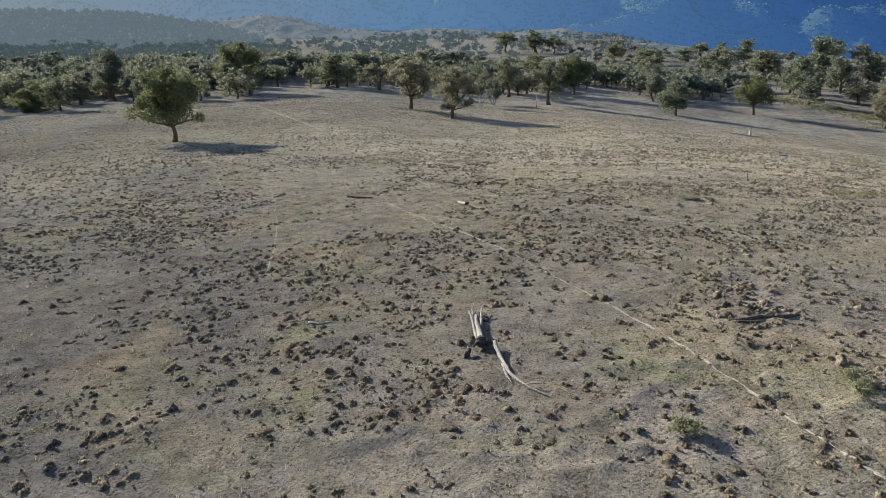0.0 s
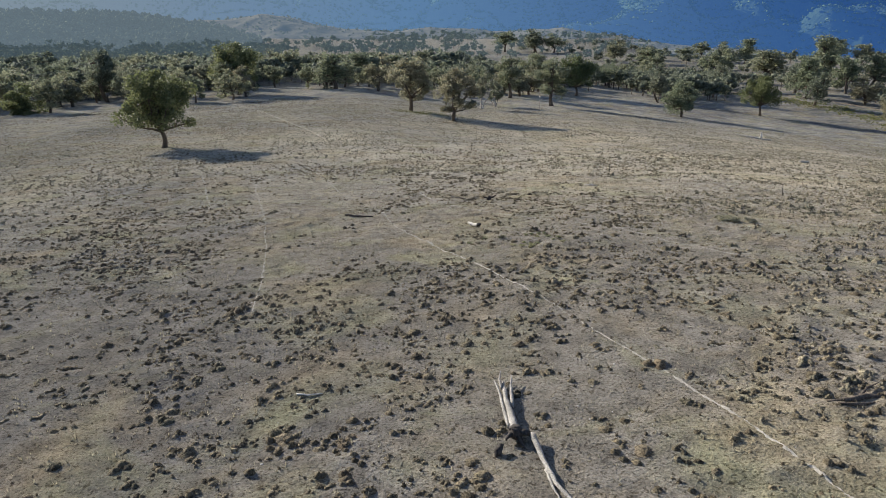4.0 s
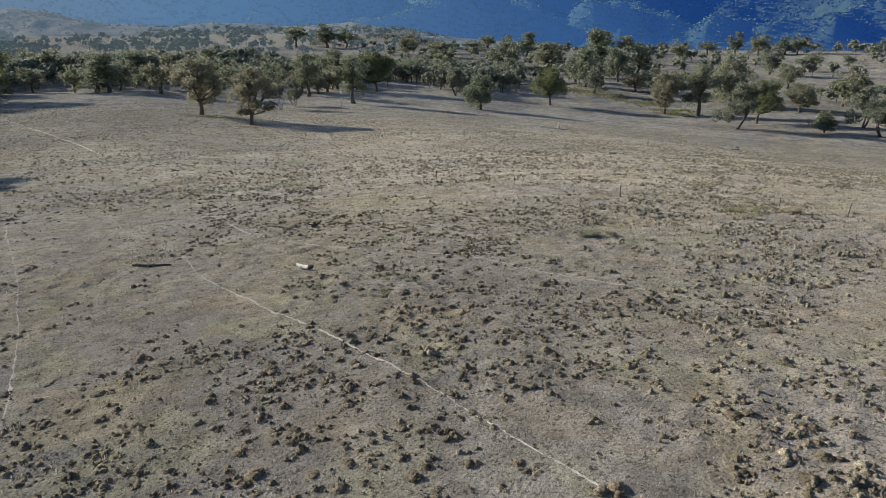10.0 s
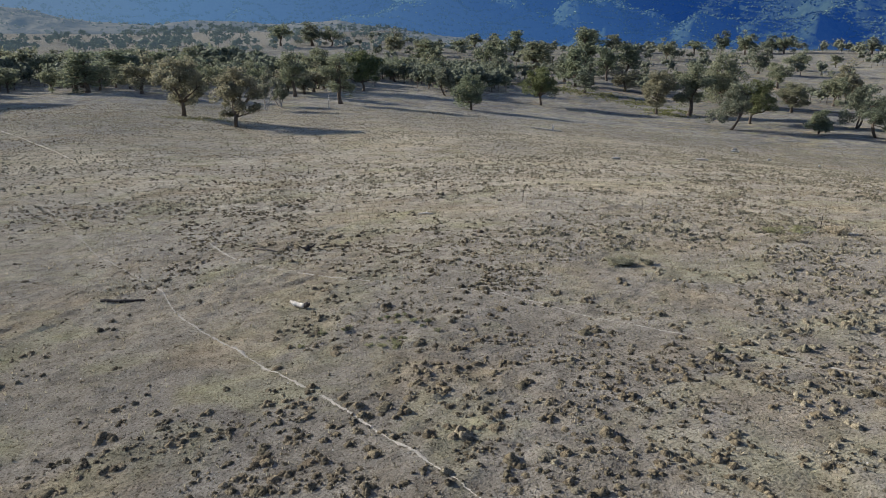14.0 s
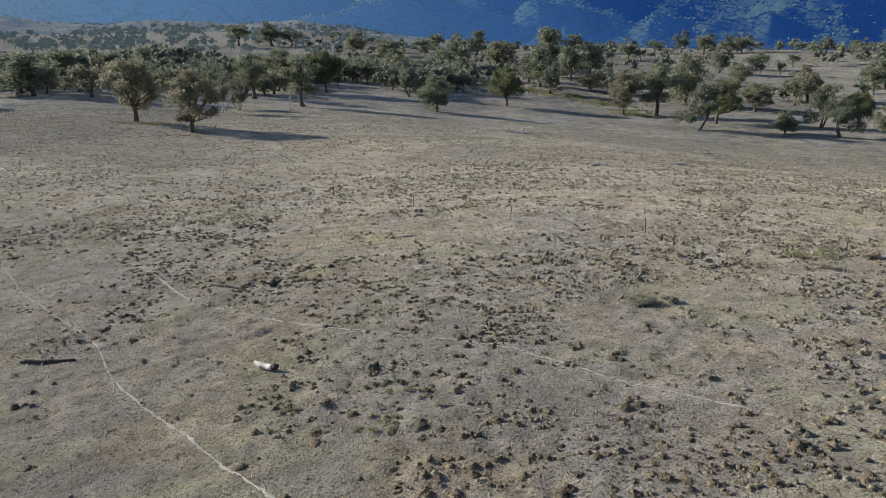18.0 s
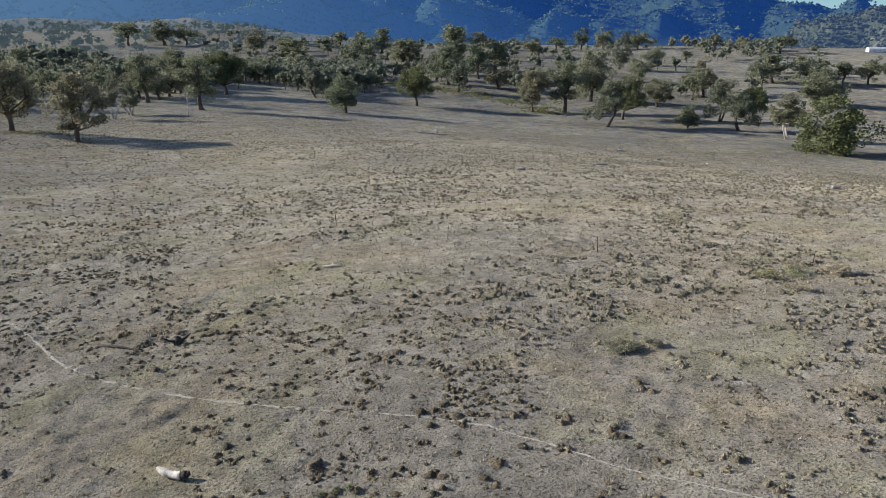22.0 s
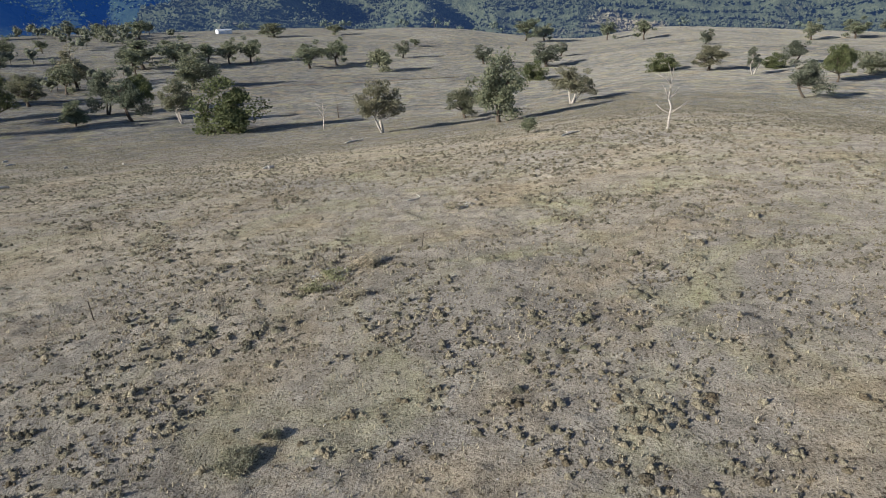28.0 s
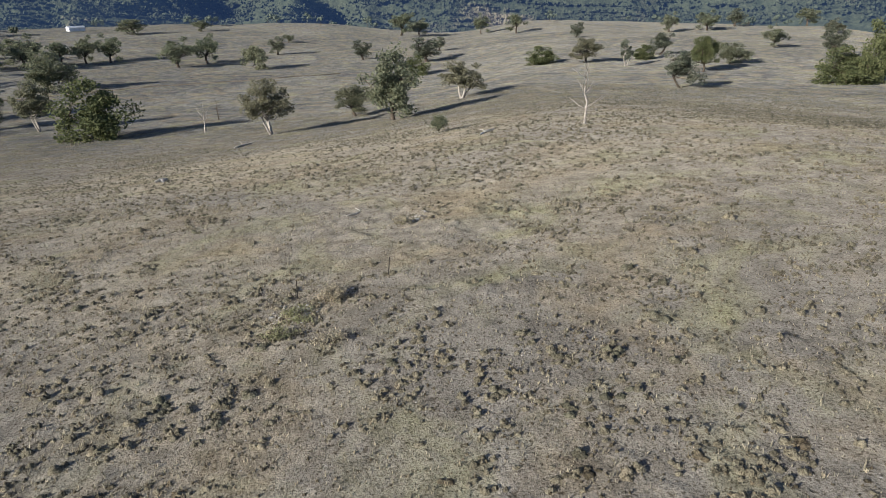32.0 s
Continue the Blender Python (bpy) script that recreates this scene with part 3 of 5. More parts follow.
        w = leaf * rng.uniform(0.5, 1.2, (n, 1))
        v = np.stack([c + a * w, c + b * w * 0.62, c - a * w, c - b * w * 0.62], 1)
        crown.add(v.reshape(-1, 3), np.arange(4 * n).reshape(-1, 4))
    return wood, crown


KINDS = {}


def tree_kind(key, leafy, bark, **shape):
    wood, crown = eucalypt(**shape)
    KINDS[key] = (wood.mesh("trunk", bark, True), crown.mesh("crown", leafy), shape["tall"], shape["wide"])


def plant(key, x, y, tall, wide, turn=0.0, label="olive-green eucalypt on a far paddock", name="eucalypt_tree"):
    trunk, crown, own, across = KINDS[key]
    ob = thing(name, label, "tree", "scattered paddock trees", on_land(x, y, -0.05), turn)
    ob.scale = (1.1 * wide / across, 1.1 * wide / across, tall / own)
    part_mesh("trunk", trunk, ob)
    part_mesh("crown", crown, ob)
    return ob


tree_kind("oak", LEAF_GREEN, BARK, seed=11, tall=15.0, wide=16.5, trunk_part=0.24, clumps=80, leaves=147, leaf=0.28, bottom=0.36, clump=1.55)
tree_kind("warm", LEAF_WARM, BARK, seed=12, tall=16.0, wide=13.5, trunk_part=0.24, clumps=66, leaves=124, leaf=0.29, stems=1, bottom=0.28, clump=1.37)
tree_kind("warm_b", LEAF_WARM, BARK, seed=13, tall=16.0, wide=14.0, trunk_part=0.2, clumps=66, leaves=124, leaf=0.29, stems=1, bottom=0.26, clump=1.37)
tree_kind("round", LEAF, BARK, seed=14, tall=13.0, wide=12.5, trunk_part=0.2, clumps=55, leaves=124, leaf=0.29, bottom=0.22, clump=1.49)
tree_kind("tall", LEAF, BARK, seed=15, tall=18.0, wide=11.0, trunk_part=0.3, clumps=52, leaves=116, leaf=0.31, bottom=0.3, clump=1.49)
tree_kind("grey", LEAF_GREY, BARK, seed=16, tall=13.0, wide=12.0, trunk_part=0.28, clumps=50, leaves=116, leaf=0.29, stems=2, bottom=0.3, clump=1.43)
tree_kind("white", LEAF_WARM, PALE_BARK, seed=17, tall=14.5, wide=14.5, trunk_part=0.26, clumps=60, leaves=108, leaf=0.28, stems=3, bottom=0.36, clump=1.37)
tree_kind("bush", LEAF_GREEN, BARK, seed=18, tall=11.0, wide=14.0, trunk_part=0.1, clumps=62, leaves=131, leaf=0.29, stems=3, bottom=0.0, clump=1.60)
tree_kind("thin", LEAF_GREY, PALE_BARK, seed=19, tall=15.0, wide=10.0, trunk_part=0.3, clumps=28, leaves=85, leaf=0.28, stems=2, bottom=0.34, clump=1.14)
tree_kind("small", LEAF, BARK, seed=20, tall=8.0, wide=7.0, trunk_part=0.25, clumps=30, leaves=93, leaf=0.28, bottom=0.24, clump=1.08)
for k in range(5):
    tree_kind("far_%d" % k, (LEAF, LEAF_GREY, LEAF, LEAF_WARM, LEAF)[k], BARK, seed=40 + k, tall=14.0, wide=(12, 10, 14, 11, 9)[k], trunk_part=0.26, clumps=44, leaves=52, leaf=0.40, bottom=0.24, clump=1.40)

tree_kind("far_bush", LEAF, BARK, seed=50, tall=8.0, wide=12.0, trunk_part=0.1, clumps=30, leaves=60, leaf=0.5, stems=3, bottom=0.0, clump=1.6)

# ---- trees of the paddocks, one by one: kind, place, height, width ----
plant("oak", -65.9, 168.5, 17.9, 17.2, 1.6, "dark green spreading eucalypt on open pasture")
plant("far_1", -233.0, 430.5, 26.2, 24.2, 1.9)
plant("bush", -183.1, 312.6, 13.5, 20.9, 5.1, "dense olive eucalypt leafy down to the grass")
plant("grey", -166.1, 356.5, 25.3, 20.1, 0.6, "grey-green eucalypt with forked stems in dry grass")
plant("far_1", -218.2, 434.4, 16.8, 20.8, 3.8)
plant("small", -130.4, 409.8, 13.5, 12.0, 4.6, "small young eucalypt in dry grass")
plant("oak", -106.2, 372.6, 26.2, 25.5, 1.2, "dark green spreading eucalypt on open pasture")
plant("grey", -122.6, 287.4, 17.5, 11.6, 0.3, "grey-green eucalypt with forked stems in dry grass")
plant("far_2", -98.5, 504.5, 16.1, 16.1, 1.7)
plant("far_0", -87.3, 515.2, 15.0, 18.1, 4.1)
plant("far_4", -58.3, 487.3, 18.2, 24.2, 3.5)
plant("far_3", -35.6, 393.5, 20.2, 17.9, 0.9)
plant("warm", -13.7, 294.2, 20.7, 18.5, 2.7, "bronze-green eucalypt with a forking dark trunk")
plant("warm_b", 3.4, 265.0, 19.7, 17.8, 4.2, "bronze-green many-stemmed eucalypt on dry grass")
plant("tall", 37.7, 405.6, 23.5, 16.1, 2.7, "tall upright olive eucalypt with a dark trunk")
plant("thin", 17.6, 332.9, 17.9, 7.7, 4.0, "thin sparse eucalypt with pale stems")
plant("thin", 25.3, 346.1, 12.9, 6.3, 6.1, "thin sparse eucalypt with pale stems")
plant("tall", 55.0, 446.0, 24.1, 18.5, 4.3, "tall upright olive eucalypt with a dark trunk")
plant("far_2", 119.5, 513.0, 17.4, 19.5, 2.5)
plant("far_0", 155.7, 597.0, 17.8, 21.3, 1.2)
plant("far_2", 254.3, 661.3, 36.1, 32.1, 2.2)
plant("far_4", 301.4, 672.9, 27.3, 37.6, 3.2)
plant("far_1", 257.3, 522.7, 24.0, 21.1, 5.6)
plant("far_4", 317.3, 595.2, 40.0, 30.5, 4.9)
plant("far_0", 293.1, 519.0, 27.0, 20.6, 2.0)
plant("far_1", 234.8, 450.1, 20.9, 17.6, 5.8)
plant("far_3", 271.9, 459.4, 19.8, 20.2, 3.0)
plant("far_2", 158.0, 546.2, 25.8, 23.4, 4.4)
plant("tall", 53.6, 355.1, 23.4, 16.5, 0.7, "tall upright olive eucalypt with a dark trunk")
plant("oak", 81.2, 439.1, 23.6, 25.0, 0.7, "dark green spreading eucalypt on open pasture")
plant("thin", 25.3, 351.3, 13.0, 9.3, 1.3, "thin sparse eucalypt with pale stems")
plant("grey", 129.6, 428.7, 17.0, 14.9, 5.6, "grey-green eucalypt with forked stems in dry grass")
plant("round", 116.6, 350.0, 18.2, 17.1, 4.3, "large round-crowned olive eucalypt on dry grass")
plant("oak", 173.4, 389.5, 21.4, 20.7, 5.3, "dark green spreading eucalypt on open pasture")
plant("far_2", 121.2, 534.0, 16.8, 18.5, 4.0)
plant("far_3", 95.3, 528.9, 20.6, 18.1, 2.6)
plant("far_1", 215.1, 550.9, 19.2, 24.7, 3.2)
plant("far_0", 284.8, 563.0, 22.1, 20.6, 3.7)
plant("far_4", 249.7, 489.7, 28.1, 20.4, 5.4)
plant("far_4", 340.4, 566.8, 25.9, 22.8, 2.8)
plant("far_2", 305.7, 542.8, 17.5, 21.4, 5.6)
plant("far_1", 301.5, 484.8, 14.2, 14.2, 3.9)
plant("warm", 227.9, 356.5, 23.3, 18.1, 5.2, "bronze-green eucalypt with a forking dark trunk")
plant("tall", 243.6, 349.4, 28.8, 19.6, 3.1, "tall upright olive eucalypt with a dark trunk")
plant("round", 293.5, 385.7, 33.1, 28.6, 4.3, "large round-crowned olive eucalypt on dry grass")
plant("grey", 221.1, 289.7, 21.7, 18.9, 2.1, "grey-green eucalypt with forked stems in dry grass")
plant("oak", 249.7, 308.8, 22.0, 20.1, 3.3, "dark green spreading eucalypt on open pasture")
plant("warm", 308.5, 343.8, 16.5, 19.4, 1.4, "bronze-green eucalypt with a forking dark trunk")
plant("small", 254.2, 271.4, 10.9, 12.0, 0.6, "small young eucalypt in dry grass")
plant("far_2", 360.1, 364.4, 20.9, 21.7, 0.2)
plant("far_3", 377.8, 371.0, 27.4, 20.8, 4.4)
plant("grey", 285.3, 279.5, 20.4, 16.7, 2.9, "grey-green eucalypt with forked stems in dry grass")
plant("grey", 270.9, 255.8, 17.9, 15.6, 5.6, "grey-green eucalypt with forked stems in dry grass")
plant("oak", 298.1, 270.0, 17.5, 15.6, 5.2, "dark green spreading eucalypt on open pasture")
plant("white", 269.5, 230.6, 19.8, 16.0, 2.4, "bronze-crowned eucalypt with smooth white trunks")
plant("round", 385.3, 296.3, 23.8, 26.8, 6.1, "large round-crowned olive eucalypt on dry grass")
plant("far_2", 392.9, 447.0, 21.5, 24.3, 3.7)
plant("far_1", 437.1, 517.6, 22.4, 21.3, 4.8)
plant("far_2", 502.0, 540.8, 18.7, 25.7, 2.6)
plant("far_0", 557.8, 552.6, 12.5, 12.5, 1.2)
plant("far_2", 642.8, 709.2, 24.4, 27.5, 1.1)
plant("far_2", 611.1, 737.9, 29.0, 27.5, 1.1)
plant("far_1", 608.4, 777.0, 28.3, 22.0, 3.8)
plant("far_2", 477.4, 704.5, 24.3, 26.9, 0.7)
plant("far_0", 565.7, 775.5, 15.3, 29.0, 0.1)
plant("far_0", 462.6, 770.4, 12.8, 18.5, 5.2)
plant("far_2", 458.8, 846.1, 32.0, 41.2, 0.6)
plant("far_4", 483.7, 831.8, 22.9, 27.5, 2.8)
plant("far_1", 703.9, 644.7, 19.1, 21.4, 3.1)
plant("far_2", 668.2, 572.2, 19.7, 23.9, 3.9)
plant("far_0", 689.8, 544.9, 19.7, 23.9, 3.2)
plant("far_1", 497.2, 424.5, 14.5, 16.6, 5.9)
plant("far_4", 468.5, 387.4, 21.7, 26.0, 4.7)
plant("far_2", 491.7, 375.3, 22.6, 31.4, 3.6)
plant("far_0", 98.6, 1128.3, 31.4, 43.1, 3.9)
plant("far_1", 147.4, 1143.3, 36.6, 49.4, 3.2)
plant("far_2", 175.8, 1141.9, 29.4, 40.4, 6.1)
plant("far_3", 213.6, 901.6, 30.7, 29.2, 1.4)
plant("far_4", 232.4, 800.8, 24.9, 35.4, 4.3)
plant("far_0", 331.6, 922.0, 24.8, 26.4, 3.5)
plant("far_1", 335.9, 869.4, 26.5, 25.0, 0.3)
plant("far_4", 358.5, 854.1, 30.7, 26.4, 1.9)
plant("far_2", 327.6, 731.2, 22.7, 30.2, 5.8)
plant("far_0", 306.3, 915.8, 16.8, 26.0, 4.9)
plant("far_3", 261.8, 930.1, 18.3, 26.0, 0.1)
plant("white", 228.9, 128.2, 18.3, 17.5, 1.9, "bronze-crowned eucalypt with smooth white trunks")
plant("bush", 244.6, 195.0, 21.5, 27.5, 0.1, "dense olive eucalypt leafy down to the grass")
plant("warm", 273.6, 108.4, 11.5, 14.2, 5.2, "bronze-green eucalypt with a forking dark trunk")
plant("round", 232.9, 89.4, 23.2, 19.4, 0.7, "large round-crowned olive eucalypt on dry grass")
plant("white", 288.7, 68.1, 14.7, 19.9, 0.4, "bronze-crowned eucalypt with smooth white trunks")
plant("far_bush", 504.4, 215.9, 14.8, 18.3, 6.2)
plant("far_2", 510.6, 274.1, 21.0, 28.3, 2.8)
plant("far_2", 539.7, 263.4, 21.8, 24.7, 2.0)
plant("far_2", 534.2, 335.2, 21.8, 23.8, 0.3)
plant("far_2", 525.9, 349.2, 20.8, 20.8, 2.4)
plant("far_0", 508.5, 357.1, 17.5, 19.4, 2.3)
plant("far_1", 614.2, 229.9, 15.7, 14.7, 3.3)
plant("far_0", 725.6, 248.3, 8.0, 12.3, 0.0)
plant("far_1", 570.7, 150.2, 15.2, 17.1, 0.9)
plant("far_1", 567.6, 99.6, 18.7, 27.1, 1.3)
plant("far_1", 650.4, 93.5, 12.8, 13.9, 2.8)
plant("bush", 467.4, 100.2, 12.3, 21.6, 1.9, "dense olive eucalypt leafy down to the grass")
plant("far_0", 896.7, 151.8, 26.6, 32.5, 3.9)
plant("far_2", 928.2, 130.5, 21.4, 30.5, 1.8)
plant("far_2", 806.7, 367.3, 14.2, 24.1, 5.7)
plant("far_4", 749.4, 418.4, 15.0, 30.0, 6.0)
plant("far_1", 641.6, 728.3, 21.4, 24.4, 0.4)
plant("far_0", 440.9, 374.4, 17.9, 15.2, 1.3)
plant("warm", 419.8, -0.3, 13.7, 19.1, 3.5, "bronze-green eucalypt with a forking dark trunk")
plant("bush", 425.7, 23.8, 10.3, 21.3, 4.8, "dense olive eucalypt leafy down to the grass")
plant("thin", 400.9, -19.8, 14.5, 9.2, 0.4, "thin sparse eucalypt with pale stems")
plant("grey", 459.6, -52.2, 13.0, 17.6, 1.2, "grey-green eucalypt with forked stems in dry grass")
plant("bush", 436.9, -37.1, 8.7, 15.2, 2.9, "dense olive eucalypt leafy down to the grass")
plant("grey", 289.2, -17.9, 13.9, 15.9, 4.2, "grey-green eucalypt with forked stems in dry grass")
plant("oak", 361.4, -48.9, 17.0, 15.8, 5.7, "dark green spreading eucalypt on open pasture")
plant("round", 394.9, -73.0, 11.4, 18.8, 5.4, "large round-crowned olive eucalypt on dry grass")
plant("far_2", 516.0, -144.6, 14.4, 19.8, 5.0)
plant("far_1", 431.8, -144.8, 17.8, 15.5, 0.3)
plant("bush", 310.6, -89.8, 15.6, 25.6, 6.1, "dense olive eucalypt leafy down to the grass")
plant("bush", 308.4, -100.6, 25.9, 19.7, 3.9, "dense olive eucalypt leafy down to the grass")
plant("far_2", 915.9, 52.6, 25.3, 22.3, 0.5)
plant("far_0", 831.7, 13.3, 21.6, 23.0, 1.6)
plant("far_1", 640.4, -26.3, 13.1, 13.6, 3.9)
plant("far_2", 772.0, -141.2, 20.7, 22.0, 2.4)
plant("far_2", 777.2, -181.4, 21.2, 30.4, 2.8)
plant("far_1", 885.3, -248.2, 21.4, 25.9, 5.1)
plant("far_0", 841.1, -312.3, 19.5, 28.5, 5.2)
plant("far_3", 725.5, -288.9, 14.4, 22.3, 3.4)

# ---- woodland too far and too thick to count ----
def woodland(name, label, spots, seed, leafy, low=10, high=17, per=30, leaf=0.06):
    """Trees of trunk and ragged crown, joined."""
    rng = np.random.default_rng(seed)
    n = len(spots)
    base = np.stack([spots[:, 0], spots[:, 1], height(spots[:, 0], spots[:, 1])], -1)
    tall = rng.uniform(low, high, n)
    wide = tall * rng.uniform(0.40, 0.66, n)
    lumps = rng.normal(size=(n, 7, 3))
    lumps /= np.linalg.norm(lumps, axis=2)[:, :, None]
    pick = rng.integers(0, 7, (n, per))
    c = np.take_along_axis(lumps, pick[:, :, None].repeat(3, 2), 1) * rng.uniform(0.45, 0.75, (n, per, 1)) + rng.normal(size=(n, per, 3)) * 0.30
    c = c * np.stack([wide, wide, tall * 0.36], -1)[:, None] + base[:, None] + np.stack([0 * tall, 0 * tall, tall * 0.60], -1)[:, None]
    a, b = rng.normal(size=(n, per, 3)), rng.normal(size=(n, per, 3))
    size = (tall * leaf)[:, None, None]
    v = np.stack([c + a * size, c + b * size, c - a * size * 0.8, c - b * size], 2).reshape(-1, 3)
    f = np.arange(len(v)).reshape(-1, 4)
    # dense hearts of the crowns
    g = (1 + 5 ** 0.5) / 2
    ico = np.array([(-1, g, 0), (1, g, 0), (-1, -g, 0), (1, -g, 0), (0, -1, g), (0, 1, g), (0, -1, -g), (0, 1, -g), (g, 0, -1), (g, 0, 1), (-g, 0, -1), (-g, 0, 1)]) / 1.9
    tri = np.array([(0, 11, 5), (0, 5, 1), (0, 1, 7), (0, 7, 10), (0, 10, 11), (1, 5, 9), (5, 11, 4), (11, 10, 2), (10, 7, 6), (7, 1, 8), (3, 9, 4), (3, 4, 2), (3, 2, 6), (3, 6, 8), (3, 8, 9), (4, 9, 5), (2, 4, 11), (6, 2, 10), (8, 6, 7), (9, 8, 1)])
    heart = lumps * rng.uniform(0.40, 0.72, (n, 7, 1)) * np.stack([wide, wide, tall * 0.36], -1)[:, None] + base[:, None] + np.stack([0 * tall, 0 * tall, tall * 0.60], -1)[:, None]
    hv = heart[:, :, None] + ico * (wide[:, None, None, None] * rng.uniform(0.24, 0.36, (n, 7, 12, 1))) * (1, 1, 0.8)
    hf = tri[None] + 12 * np.arange(n * 7)[:, None, None]
    wood = Soup()
    for p, t in zip(base, tall):
        tube(wood, [p - (0, 0, 0.5), p + (rng.uniform(-0.5, 0.5), rng.uniform(-0.5, 0.5), t * 0.55)], [t * 0.022, t * 0.012], 4)
    ob = tagged(new(name), label, "woodland", kind="stuff")
    part_mesh("trunks", wood.mesh("trunks", BARK), ob)
    part_mesh("crowns", mesh_of("crowns", v, f, leafy), ob)
    part_mesh("crown_hearts", mesh_of("crown_hearts", hv.reshape(-1, 3), hf.reshape(-1, 3), leafy, True), ob)
    return ob


def scatter(seed, count, az, near, far, open_above=0.5, lump=90.0):
    rng = np.random.default_rng(seed)
    a = np.radians(rng.uniform(az[0], az[1], count))
    r = np.sqrt(rng.uniform(near**2, far**2, count))
    x, y = np.sin(a) * r, np.cos(a) * r
    keep = fbm(x / lump, y / lump, 3) > open_above
    return np.stack([x, y], -1)[keep]


# the front rows of the wood, tree by tree
rng = np.random.default_rng(17)
front = np.concatenate([scatter(51, 150, (-36, -15), 345, 520, 0.34, 40.0), scatter(52, 70, (-15, 8), 400, 560, 0.40, 45.0)])
for k, (x, y) in enumerate(front):
    if k and np.hypot(*(front[:k] - (x, y)).T).min() < 13:
        continue
    t = rng.uniform(12, 20)
    plant("far_%d" % rng.integers(0, 5), x, y, t, t * rng.uniform(0.8, 1.15), rng.uniform(0, 6.28), "grey-green eucalypt at the edge of open woodland")
woodland("woodland_west", "thick olive eucalypt woodland over low hills", scatter(1, 1000, (-48, -15), 430, 800, 0.36, 40.0), 1, LEAF_GREY, per=110, leaf=0.040)
woodland("woodland_middle", "open eucalypt woodland on dry flats", scatter(2, 560, (-17, 22), 455, 660, 0.40, 50.0), 2, LEAF_GREY, per=110, leaf=0.040)
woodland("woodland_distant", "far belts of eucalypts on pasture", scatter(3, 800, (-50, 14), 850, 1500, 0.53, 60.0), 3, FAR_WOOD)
woodland("woodland_belt", "scattered eucalypts before the mountains", scatter(4, 800, (10, 54), 520, 1400, 0.53, 60.0), 4, LEAF_GREY, 9, 15, 80, 0.045)
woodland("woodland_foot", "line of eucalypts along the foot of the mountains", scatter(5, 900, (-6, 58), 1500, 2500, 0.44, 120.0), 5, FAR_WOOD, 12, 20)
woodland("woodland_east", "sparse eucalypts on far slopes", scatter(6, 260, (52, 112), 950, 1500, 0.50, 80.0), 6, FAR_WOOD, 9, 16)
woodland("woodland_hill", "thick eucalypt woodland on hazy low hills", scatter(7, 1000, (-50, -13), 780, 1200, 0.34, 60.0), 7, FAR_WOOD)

# ---- tracks and bare ground ----
def smooth_line(points, step):
    """A Catmull-Rom line through a few places."""
    p = np.array(points, float)
    p = np.vstack([2 * p[0] - p[1], p, 2 * p[-1] - p[-2]])
    out = []
    for i in range(1, len(p) - 2):
        n = max(2, int(np.linalg.norm(p[i + 1] - p[i]) / step))
        t = np.linspace(0, 1, n, endpoint=False)[:, None]
        out.append(0.5 * (2 * p[i] + (p[i + 1] - p[i - 1]) * t + (2 * p[i - 1] - 5 * p[i] + 4 * p[i + 1] - p[i + 2]) * t**2 + (3 * p[i] - p[i - 1] - 3 * p[i + 1] + p[i + 2]) * t**3))
    return np.vstack(out + [p[-2:-1]])


def ribbon(name, label, points, width, material, seed, lift=0.03, step=0.14, broken=0.0, category="path"):
    """A worn strip that follows the ground, ragged and in places faded out."""
    rng = np.random.default_rng(seed)
    line = smooth_line(points, step)
    n = len(line)
    d = np.gradient(line, axis=0)
    side = np.stack([d[:, 1], -d[:, 0]], -1) / (np.linalg.norm(d, axis=1)[:, None] + 1e-9)
    run = np.arange(n) * step
    line = line + side * ((fbm(run / 2.5 + seed, run * 0, 3) - 0.5) * 0.3)[:, None]
    w = width * (0.15 + 1.5 * fbm(run / 0.5, run * 0 + seed, 3)) * np.clip((vnoise(run / 0.55 + 11, run * 0 + seed) - 0.22) * 4, 0.05, 1) * np.where(fbm(run / 2.6 + 40, run * 0 + seed, 3) < broken + 0.05, 0.03, 1)
    cols = 5
    v = np.concatenate([line + side * (w * k)[:, None] + rng.normal(0, 0.03, (n, 2)) for k in np.linspace(-0.5, 0.5, cols)])
    bow = np.repeat(1 - np.abs(np.linspace(-1, 1, cols)), n)
    z = height(v[:, 0], v[:, 1]) + lift * bow - 0.006
    i = np.arange(n * cols).reshape(cols, n)
    f = np.stack([i[:-1, :-1], i[1:, :-1], i[1:, 1:], i[:-1, 1:]], -1).reshape(-1, 4)
    return tagged(new(name, mesh_of(name, np.column_stack([v, z]), f, material)), label, category, kind="structure")


ribbon("path_long", "narrow pale sheep track worn into dry grass", ((-33, 150), (-20.3, 116), (-14.7, 99.3), (-8.2, 84), (-5.8, 75), (-1.5, 65.1), (2.4, 56.4), (6.2, 46.3), (8.1, 41), (11.4, 32), (13.7, 24), (15.6, 17.5), (17, 8)), 0.18, TRAIL, 1, broken=0.20)
ribbon("path_cross", "pale sheep track crossing dry pasture", ((-20, 128), (-13.4, 117.3), (-8.1, 106.9), (-4.7, 99.7), (-1.8, 89.4), (1.5, 83.3), (5.7, 78), (8.6, 74.8)), 0.25, TRAIL, 2, broken=0.08)
ribbon("path_faint", "faint broken sheep track in dry grass", ((9.4, 74.0), (14.6, 68.6), (18.1, 61.4), (22.5, 54.5), (26, 49)), 0.14, TRAIL, 12, broken=0.48)
ribbon("path_side", "faint winding sheep track on a slope", ((-31, 122), (-28.1, 106.4), (-21.6, 85), (-18.1, 71.9), (-15.8, 62.6), (-13.5, 50)), 0.2, TRAIL, 3, broken=0.52)
